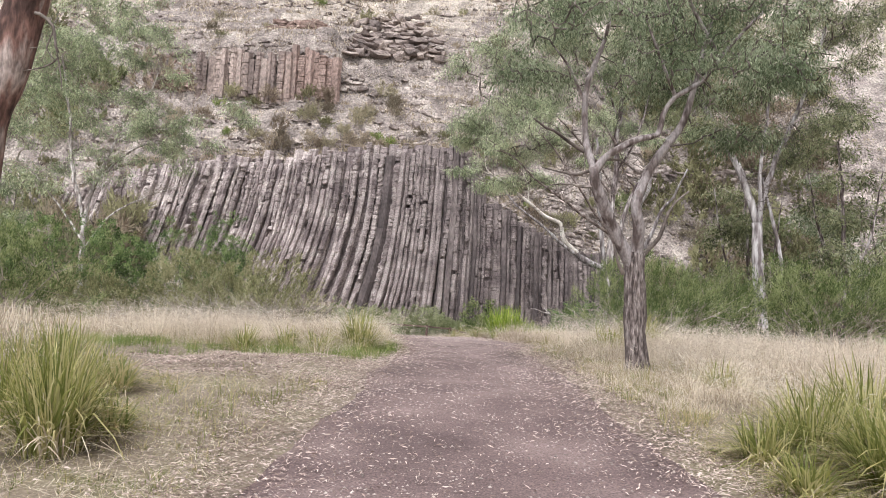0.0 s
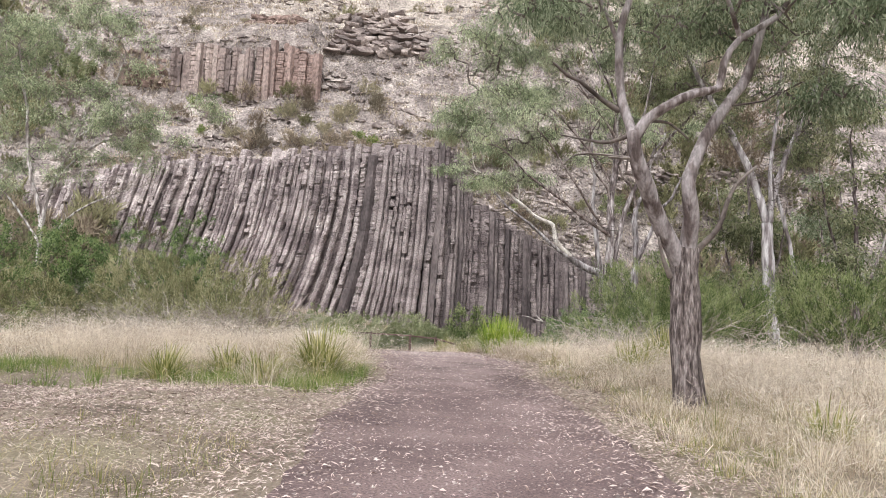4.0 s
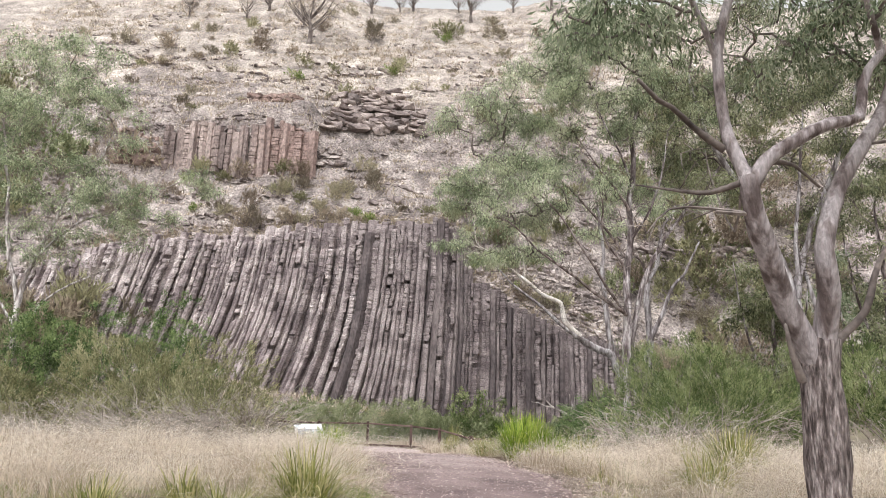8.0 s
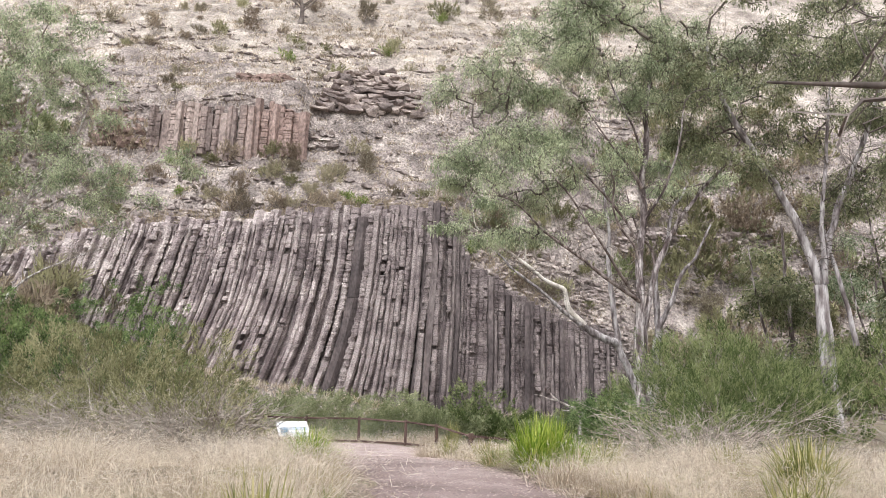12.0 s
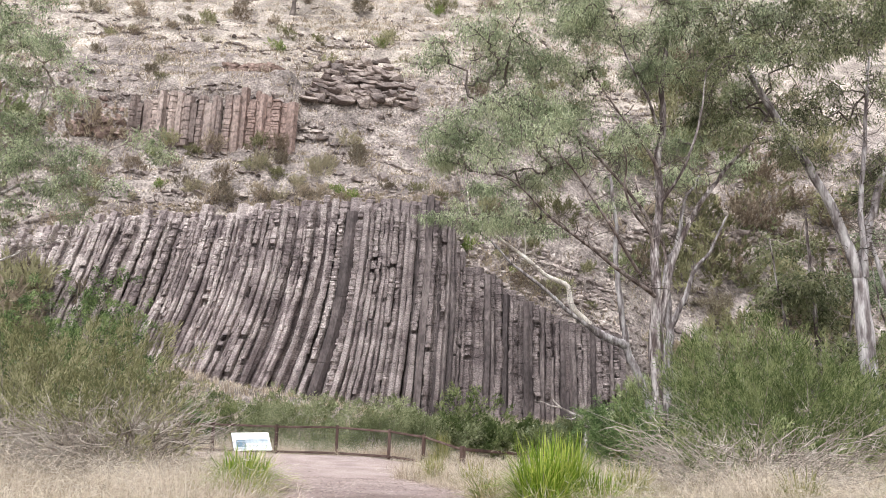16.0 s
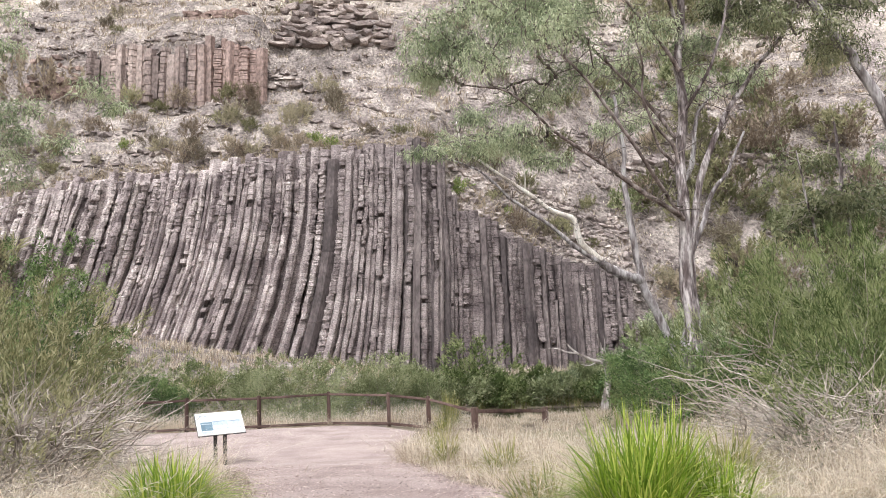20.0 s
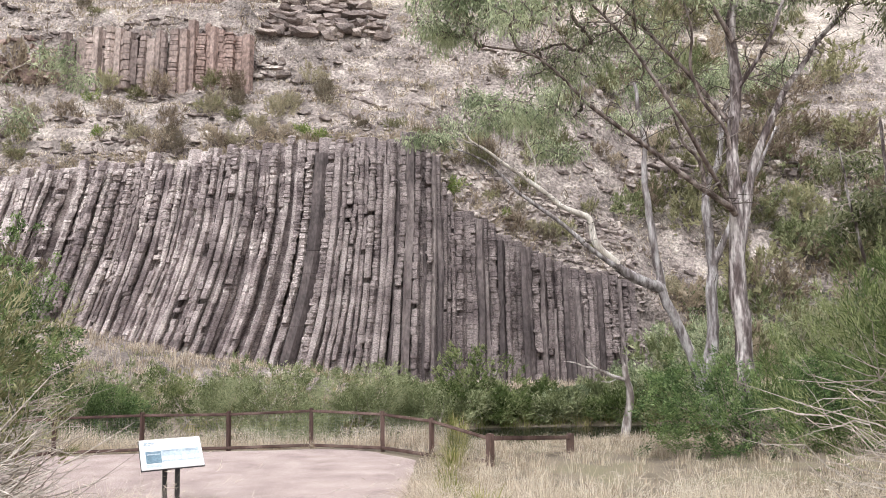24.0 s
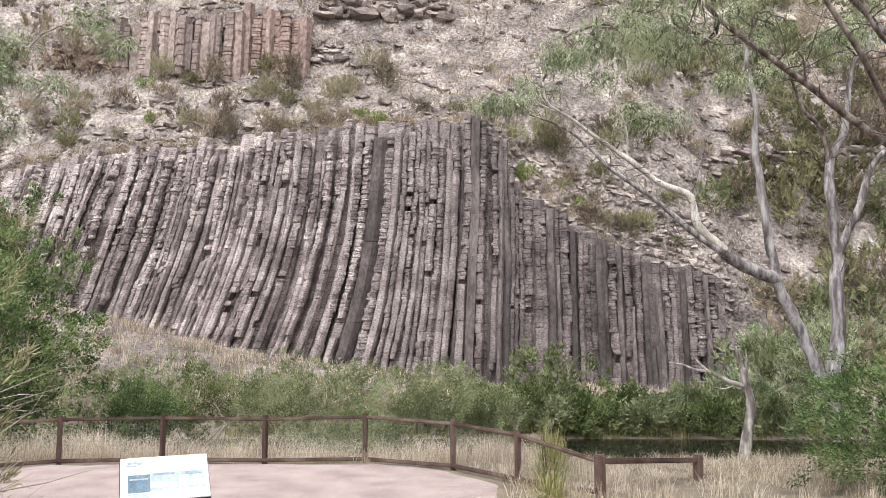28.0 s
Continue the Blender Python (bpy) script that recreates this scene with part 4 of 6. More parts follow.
tree("tall_gum_tree", "tall gum with striped peeling trunk and drooping grey-green leaves", (8.25, 37.3, -1.9), [
    ([(8.2, 37.3, -2.1), (8.15, 37.3, 0.41), (8.06, 37.3, 2.2), (8.08, 37.3, 4.32), (8.14, 37.3, 6.01), (8.25, 37.3, 8.19), (8.38, 37.3, 10.46), (8.7, 37.5, 14.2)], 0.235, 0.07),
    ([(8.45, 37.9, -1.9), (8.4, 37.9, 1.5), (8.55, 38.0, 3.5), (8.92, 38.0, 5.2), (9.4, 38.0, 6.5), (9.9, 38.0, 7.5), (10.8, 38.1, 8.65), (11.85, 38.2, 9.85), (12.9, 38.3, 11.3)], 0.185, 0.035),
    ([(8.05, 37.2, 4.0), (7.52, 36.7, 4.25), (6.51, 36.5, 4.86), (5.36, 36.3, 5.68), (4.07, 36.0, 6.51), (2.78, 35.8, 7.63), (1.44, 35.6, 7.85)], 0.085, 0.02, BROWN_BARK),
    ([(8.05, 37.3, 5.6), (7.84, 37.1, 6.22), (7.27, 37.0, 6.93), (6.91, 36.9, 7.79), (6.97, 36.8, 8.67), (6.6, 36.6, 9.8)], 0.06, 0.02, BROWN_BARK),
    ([(8.2, 37.2, 8.6), (7.85, 37.0, 9.11), (7.33, 36.8, 9.7), (6.8, 36.7, 10.31), (5.8, 36.5, 11.6)], 0.07, 0.02, BROWN_BARK),
    ([(7.9, 37.0, 4.1), (7.0, 36.2, 5.0), (5.8, 35.6, 6.6), (4.6, 35.4, 8.2), (3.2, 35.2, 9.3), (2.0, 35.1, 10.2)], 0.065, 0.02, BROWN_BARK),
    ([(8.15, 37.4, 6.4), (7.4, 37.9, 7.8), (6.0, 38.0, 9.4), (4.8, 38.1, 10.6), (3.4, 38.1, 11.4)], 0.065, 0.02, BROWN_BARK),
    ([(8.2, 37.3, 7.2), (8.9, 36.7, 8.4), (9.4, 36.4, 10.0), (9.7, 36.3, 12.0)], 0.06, 0.02),
    ([(8.35, 37.3, 9.8), (7.7, 36.6, 11.0), (6.8, 36.2, 12.4), (6.3, 36.2, 14.0)], 0.06, 0.02),
], PALE_BARK, GREY_LEAF, [(2.5, 35.7, 8.9, 3.0, 2.5, 1.9, 230), (5.2, 36.8, 11.0, 3.2, 2.7, 2.7, 290), (7.7, 37.5, 13.7, 3.4, 2.8, 2.0, 230), (3.6, 35.3, 6.4, 2.0, 1.7, 0.9, 70), (11.1, 38.0, 12.3, 2.4, 2.3, 2.0, 110), (0.5, 35.5, 8.5, 1.2, 1.4, 0.9, 64), (1.8, 35.9, 11.4, 2.3, 1.8, 1.8, 140), (5.0, 36.6, 8.0, 2.3, 1.8, 1.1, 80), (9.1, 38.2, 16.3, 4.5, 3.4, 1.8, 170), (4.4, 36.6, 13.6, 2.6, 2.2, 1.8, 130), (9.6, 36.6, 9.6, 1.2, 1.2, 1.2, 40), (5.5, 36.8, 15.6, 2.8, 2.2, 1.6, 190), (3.4, 36.0, 12.6, 2.2, 1.8, 1.6, 130), (7.5, 37.0, 16.8, 3.0, 2.4, 1.4, 160), (11.5, 38.0, 14.8, 2.4, 2.0, 1.8, 120)], 102, (0.155, 0.0155), 42, 0.36, -0.9, 240, twig_mat=DARK_TWIG, bunch=30)

C = 49.5
tree("leaning_gum_tree", "pale gum leaning over the creek with a bleached bent branch", (12.2, C, -2.6), [
    ([(12.3, C, -2.8), (11.95, C, -1.6), (11.6, C, -0.64), (11.08, C, 0.63), (10.47, C, 2.22), (10.22, C, 3.22), (9.99, C, 4.63), (9.86, C, 6.26), (9.73, C, 7.71), (9.78, C, 8.96), (9.5, C, 11.5)], 0.25, 0.07),
    ([(10.3, C, 2.75), (9.31, C - 0.3, 3.04), (8.54, C - 0.4, 3.5), (8.22, C - 0.6, 3.78)], 0.24, 0.19),
    ([(8.3, C - 0.6, 3.7), (7.56, C - 0.7, 4.35), (7.29, C - 0.7, 4.84), (7.16, C - 0.7, 5.58), (6.83, C - 0.7, 5.74), (5.96, C - 0.7, 6.15), (5.0, C - 0.7, 6.96), (3.83, C - 0.7, 7.78), (2.85, C - 0.8, 8.5), (2.16, C - 0.8, 9.02), (1.98, C - 0.8, 10.26)], 0.16, 0.025, DEAD),
    ([(8.4, C - 0.65, 3.5), (7.17, C - 0.7, 4.35), (5.74, C - 0.8, 5.55), (4.39, C - 0.8, 6.56), (2.84, C - 0.8, 7.99), (0.85, C - 0.9, 8.72)], 0.12, 0.02),
    ([(12.2, C + 0.3, -2.6), (12.26, C + 0.3, -0.16), (12.54, C + 0.3, 1.42), (12.57, C + 0.3, 3.03), (12.52, C + 0.3, 4.66), (12.46, C + 0.3, 6.1), (12.56, C + 0.3, 7.14), (13.01, C + 0.3, 7.97), (13.32, C + 0.3, 9.87), (14.26, C + 0.3, 11.79)], 0.31, 0.06),
    ([(12.6, C + 0.3, 3.4), (12.79, C + 0.25, 4.04), (13.36, C + 0.2, 5.27), (14.07, C + 0.2, 6.92), (14.8, C + 0.2, 7.8), (15.6, C, 9.6)], 0.16, 0.05),
    ([(12.5, C + 0.3, 6.9), (12.21, C + 0.2, 8.19), (11.63, C + 0.1, 8.83), (11.26, C, 9.68), (10.8, C, 11.4)], 0.1, 0.03, BROWN_BARK),
    ([(5.0, C - 0.7, 6.96), (4.9, C - 1.0, 8.0), (4.4, C - 1.1, 9.2), (4.3, C - 1.2, 10.4)], 0.045, 0.012, DEAD),
    ([(2.85, C - 0.8, 8.5), (1.9, C - 0.9, 8.9), (0.9, C - 1.0, 9.7)], 0.04, 0.012, DEAD),
], SILVER_BARK, GREY_LEAF, [(5.6, C - 1, 9.0, 1.6, 1.5, 1.2, 40), (3.0, C - 1, 9.6, 1.9, 1.4, 1.2, 54), (10.5, C, 12, 3.2, 2.4, 2.0, 110), (14.5, C, 11.5, 2.2, 2, 2, 60), (9.6, C - 0.3, 9.8, 1.2, 1.2, 1.0, 26), (6.2, C, 11.2, 0.7, 0.6, 0.7, 16), (8.6, C, 9.9, 0.8, 0.6, 0.6, 18), (0.8, C - 1, 9.0, 1.2, 1.0, 0.7, 24)], 103, (0.2, 0.026), 30, 0.42, -0.9, 160, twig_mat=DARK_TWIG)

D = 37.3
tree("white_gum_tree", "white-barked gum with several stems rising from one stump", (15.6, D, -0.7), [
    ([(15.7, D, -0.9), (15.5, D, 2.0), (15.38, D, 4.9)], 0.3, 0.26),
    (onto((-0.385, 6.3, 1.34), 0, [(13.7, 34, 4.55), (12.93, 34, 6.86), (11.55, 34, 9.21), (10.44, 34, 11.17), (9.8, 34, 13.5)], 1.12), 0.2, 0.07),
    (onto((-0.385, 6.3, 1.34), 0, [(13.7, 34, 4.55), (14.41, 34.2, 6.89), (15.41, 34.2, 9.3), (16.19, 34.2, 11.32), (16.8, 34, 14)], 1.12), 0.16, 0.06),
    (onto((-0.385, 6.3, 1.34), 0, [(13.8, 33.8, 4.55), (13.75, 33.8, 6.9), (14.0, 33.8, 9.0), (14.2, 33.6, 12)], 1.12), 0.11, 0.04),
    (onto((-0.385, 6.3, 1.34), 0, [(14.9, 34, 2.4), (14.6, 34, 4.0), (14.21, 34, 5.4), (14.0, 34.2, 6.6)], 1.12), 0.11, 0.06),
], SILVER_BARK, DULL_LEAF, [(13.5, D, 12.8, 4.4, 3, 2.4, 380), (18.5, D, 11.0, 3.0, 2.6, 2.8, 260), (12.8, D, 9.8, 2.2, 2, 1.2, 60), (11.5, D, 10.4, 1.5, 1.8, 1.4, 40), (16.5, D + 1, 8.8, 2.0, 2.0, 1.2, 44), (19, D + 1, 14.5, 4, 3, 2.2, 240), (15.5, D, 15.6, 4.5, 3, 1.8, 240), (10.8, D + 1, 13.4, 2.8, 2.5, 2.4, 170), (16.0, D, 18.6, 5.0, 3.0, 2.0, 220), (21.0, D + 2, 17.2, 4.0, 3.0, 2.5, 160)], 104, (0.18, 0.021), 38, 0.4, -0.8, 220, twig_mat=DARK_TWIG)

E_ = 50
tree("bare_gum_tree", "thin pale gum with bare crooked limbs and sparse leaves", (-25.0, E_, 0.2), [
    ([(-24.9, E_, -0.2), (-24.85, E_, 4.69), (-25.75, E_, 8.05), (-26.17, E_, 11.51), (-27.0, E_, 16)], 0.2, 0.06),
    ([(-24.85, E_, 4.4), (-24.42, E_, 6.73), (-23.24, E_, 9.68), (-22.3, E_, 11.98), (-20.91, E_, 13.45), (-20.2, E_, 15.5)], 0.16, 0.04),
    ([(-24.4, E_, 6.8), (-23.87, E_, 7.77), (-21.41, E_, 9.91), (-18.39, E_, 10.35)], 0.1, 0.03),
    ([(-23.0, E_, 10.1), (-21.5, E_, 11.0), (-19.5, E_, 11.2), (-17.4, E_, 11.9)], 0.08, 0.02),
    ([(-24.6, E_, 3.0), (-23.0, E_, 5.2), (-20.5, E_, 6.6), (-17.6, E_, 7.6)], 0.08, 0.02),
    ([(-24.9, E_, 3.5), (-26.8, E_, 6.0), (-29.0, E_, 8.5)], 0.1, 0.03),
], WHITE_BARK, GREY_LEAF, [(-26, E_, 15.5, 4.5, 3, 3.0, 280), (-20.5, E_, 13.5, 3.0, 2, 1.6, 80), (-31, E_, 11, 3.5, 2.5, 2.5, 160), (-18.2, E_, 10.8, 2.4, 1.6, 1.2, 60), (-15.4, E_, 12.3, 1.6, 1.4, 0.8, 30), (-24.5, E_, 20, 5, 3, 2, 200), (-30, E_ + 2, 16, 4, 3, 3, 220), (-21.5, E_, 17, 3, 2.5, 2, 130), (-28, E_, 7.5, 3.0, 2.0, 1.6, 70), (-23.5, E_, 8.6, 2.2, 1.6, 1.3, 50), (-22, E_, 11.2, 3.0, 2.0, 1.6, 80), (-27, E_, 12.4, 3.5, 2.5, 2.0, 110), (-19.5, E_, 9.0, 2.2, 1.5, 1.0, 46)], 105, (0.24, 0.03), 30, 0.5, -0.7, 460, bunch=8)

tree("red_gum_tree", "gum with peeling red-brown bark leaning in the grass", (-7.35, 9.5, -0.35), [
    ([(-7.4, 9.5, -0.5), (-7.05, 9.5, 1.1), (-6.71, 9.5, 2.6), (-6.45, 9.5, 3.6), (-6.24, 9.5, 4.6), (-6.0, 9.5, 6.0), (-6.1, 9.4, 8.0)], 0.36, 0.25),
    ([(-6.15, 9.45, 4.62), (-5.92, 9.4, 4.6), (-5.7, 9.4, 4.42), (-5.66, 9.4, 4.15), (-5.61, 9.4, 3.97), (-5.8, 9.4, 3.83), (-6.1, 9.4, 3.77)], 0.03, 0.008, DARK_TWIG),
    ([(-5.62, 9.4, 4.0), (-5.56, 9.4, 3.75), (-5.52, 9.4, 3.5)], 0.012, 0.005, DARK_TWIG),
    ([(-5.7, 9.4, 4.35), (-5.78, 9.4, 4.1), (-5.66, 9.4, 3.95)], 0.012, 0.006, DARK_TWIG),
    ([(-6.3, 9.45, 4.0), (-6.1, 9.4, 4.08), (-5.85, 9.4, 4.12)], 0.012, 0.005, DARK_TWIG),
], RED_BARK, GUM_LEAF, [(-6.2, 9.3, 10.0, 2.2, 2.0, 1.2, 80)], 106, (0.11, 0.011), 30, 0.3, -0.7, 0)

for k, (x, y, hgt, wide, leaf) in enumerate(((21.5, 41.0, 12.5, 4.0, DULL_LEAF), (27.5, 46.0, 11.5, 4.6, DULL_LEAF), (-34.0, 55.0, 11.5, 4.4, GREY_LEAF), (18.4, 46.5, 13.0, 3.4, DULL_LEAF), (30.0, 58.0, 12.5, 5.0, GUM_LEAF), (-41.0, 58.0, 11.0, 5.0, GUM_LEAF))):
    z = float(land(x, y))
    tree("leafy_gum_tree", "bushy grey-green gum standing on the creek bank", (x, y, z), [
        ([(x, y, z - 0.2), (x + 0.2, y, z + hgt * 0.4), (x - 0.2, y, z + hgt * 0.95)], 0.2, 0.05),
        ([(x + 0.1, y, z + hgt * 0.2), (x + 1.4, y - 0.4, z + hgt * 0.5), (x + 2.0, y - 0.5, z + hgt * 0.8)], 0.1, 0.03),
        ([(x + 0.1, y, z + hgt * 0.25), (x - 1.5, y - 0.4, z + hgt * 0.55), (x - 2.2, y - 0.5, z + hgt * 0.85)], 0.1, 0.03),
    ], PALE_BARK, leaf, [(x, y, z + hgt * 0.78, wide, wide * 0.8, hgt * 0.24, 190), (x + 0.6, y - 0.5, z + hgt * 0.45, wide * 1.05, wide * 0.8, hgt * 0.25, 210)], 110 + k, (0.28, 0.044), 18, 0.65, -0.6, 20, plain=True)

# the dead snag at the water's edge
tree("dead_snag", "bleached dead trunk with a broken side branch by the water", (6.7, 43.9, -2.95), [
    ([(6.66, 43.9, -3.3), (6.8, 43.9, -2.6), (6.92, 43.9, -1.9), (7.06, 43.9, -1.15), (7.0, 43.9, -0.6), (6.95, 43.9, -0.15)], 0.16, 0.1),
    ([(7.0, 43.9, -0.6), (6.6, 43.85, -0.5), (6.3, 43.8, -0.36), (5.95, 43.75, -0.2), (5.69, 43.7, 0.0), (5.42, 43.7, 0.3)], 0.085, 0.02),
    ([(5.9, 43.75, -0.18), (5.53, 43.7, -0.12), (5.2, 43.7, 0.02), (4.84, 43.7, 0.06)], 0.04, 0.012),
    ([(6.97, 43.9, -0.3), (6.86, 43.9, 0.15), (6.76, 43.9, 0.5)], 0.06, 0.02),
    ([(6.97, 43.9, -0.25), (7.05, 43.9, 0.1), (7.02, 43.9, 0.42)], 0.045, 0.012),
    ([(6.72, 43.85, -0.52), (6.4, 43.8, -0.66), (6.1, 43.8, -0.62)], 0.025, 0.008),
], WHITE_BARK, GREY_LEAF, [], 120, per=0, twig_mat=DEAD, knobs=0.16)

# ---- shrubs ----
def low(x, y, sink=0.0):
    return (x, y, float(land(x, y)) - sink)


shrub("broom_shrub", "wide olive-green broom-like shrub with twiggy stems", low(-9.0, 29.9), (3.6, 1.7, 2.35), 640, BROOM, 201, 36, 0.34, (0.15, 0.011), 0.7, stems=26, lumps=10, dead=650)
shrub("broom_shrub", "grey-green twiggy shrub beside the dry grass", low(-14.5, 29.5), (3.6, 2.4, 1.85), 520, BROOM, 202, 34, 0.36, (0.16, 0.014), 0.7, stems=18, lumps=6, dead=160)
shrub("broom_shrub", "grey-green twiggy shrub at the edge of the flat", low(-19.5, 29.0), (3.8, 2.4, 1.7), 420, BROOM, 211, 30, 0.42, (0.18, 0.017), 0.7, stems=14, lumps=6)
shrub("wattle_shrub", "dark feathery wattle shrub at the edge of the flat", low(-14.3, 23.0), (2.8, 2.2, 2.4), 420, WATTLE, 212, 34, 0.38, (0.17, 0.012), 0.9, stems=14, lumps=6)
shrub("dead_shrub", "half-dead shrub of tangled grey twigs beside the lookout", low(-6.7, 28.0), (1.7, 1.5, 1.25), 120, BROOM, 215, 24, 0.3, (0.14, 0.012), 0.6, stems=18, lumps=6, dead=420)
shrub("dead_shrub", "half-dead shrub of tangled grey twigs in the dry grass", low(-7.7, 25.4), (2.0, 1.5, 0.95), 110, BROOM, 216, 26, 0.3, (0.13, 0.01), 0.6, stems=18, lumps=6, dead=520)
shrub("dead_shrub", "low tangle of dead grey twigs in the dry grass", low(-10.6, 26.5), (2.2, 1.5, 0.9), 110, BROOM, 217, 26, 0.3, (0.13, 0.01), 0.6, stems=16, lumps=6, dead=420)
shrub("dead_shrub", "tangle of grey dead stems at the foot of the wattle", low(6.0, 24.9), (1.9, 1.2, 0.95), 110, WATTLE, 218, 26, 0.3, (0.13, 0.008), 0.6, stems=18, lumps=6, dead=460)
shrub("dead_shrub", "half-dead shrub of tangled grey twigs near the sign", low(-5.3, 24.4), (1.6, 1.2, 1.1), 130, BROOM, 219, 26, 0.3, (0.13, 0.01), 0.6, stems=18, lumps=6, dead=460)
shrub("round_bush", "dense leafy-green rounded bush behind the fence", low(-14.0, 42.3, 0.2), (3.7, 2.5, 4.4), 1350, CUSHION_LEAF, 203, 44, 0.52, (0.1, 0.024), 0.05, stems=14, lumps=24, tuft=0.35, skin=0.8)
shrub("round_bush", "dense leafy-green rounded bush on the creek bank", low(-24.5, 42.0, 0.2), (3.6, 2.6, 3.8), 560, CUSHION_LEAF, 204, 32, 0.55, (0.13, 0.03), 0.05, stems=12, lumps=14, tuft=0.35, skin=0.8)
shrub("round_bush", "rounded green bush with layered clumps of leaves", low(-19.8, 43.0, 0.2), (2.7, 2.4, 4.3), 640, CUSHION_LEAF, 214, 32, 0.55, (0.13, 0.03), 0.05, stems=10, lumps=14, tuft=0.35, skin=0.8)
shrub("wattle_shrub", "tall feathery green wattle shrub beside the path", low(8.0, 28.0), (3.7, 2.4, 2.15), 800, WATTLE, 205, 46, 0.36, (0.17, 0.0075), 1.1, stems=26, lumps=9, dead=170)
shrub("wattle_shrub", "tall feathery green wattle shrub on the flat", low(14.4, 29.0), (3.8, 2.6, 2.2), 520, WATTLE, 206, 36, 0.42, (0.2, 0.013), 1.1, stems=18, lumps=7, dead=160)
shrub("wattle_shrub", "feathery green wattle shrub in front of the gums", low(20.8, 30.5), (3.8, 2.6, 2.4), 420, WATTLE, 207, 32, 0.45, (0.21, 0.016), 0.9, stems=14, lumps=6)
shrub("saltbush", "low silvery blue-green bush in the dry grass", low(14.5, 22.0), (1.9, 1.4, 0.75), 240, GREY_LEAF, 213, 44, 0.3, (0.07, 0.014), 0.4, stems=10, lumps=5)
shrub("creek_bush", "lush green bush hanging over the creek bank", low(8.1, 36.0, 0.1), (3.1, 1.4, 1.45), 680, DEEP_LEAF, 208, 56, 0.46, (0.09, 0.013), 0.1, stems=14, lumps=12, tuft=0.5)
shrub("creek_bush", "lush green bush under the gums", low(15.0, 41.0, 0.1), (3.2, 2.2, 1.3), 380, WATTLE, 209, 32, 0.42, (0.19, 0.016), 0.5, stems=12, lumps=6)
shrub("creek_bush", "tall green bush under the gums", low(12.5, 35.0, 0.1), (2.8, 2.0, 1.8), 380, WATTLE, 210, 32, 0.42, (0.19, 0.015), 0.7, stems=12, lumps=6)
k = 0
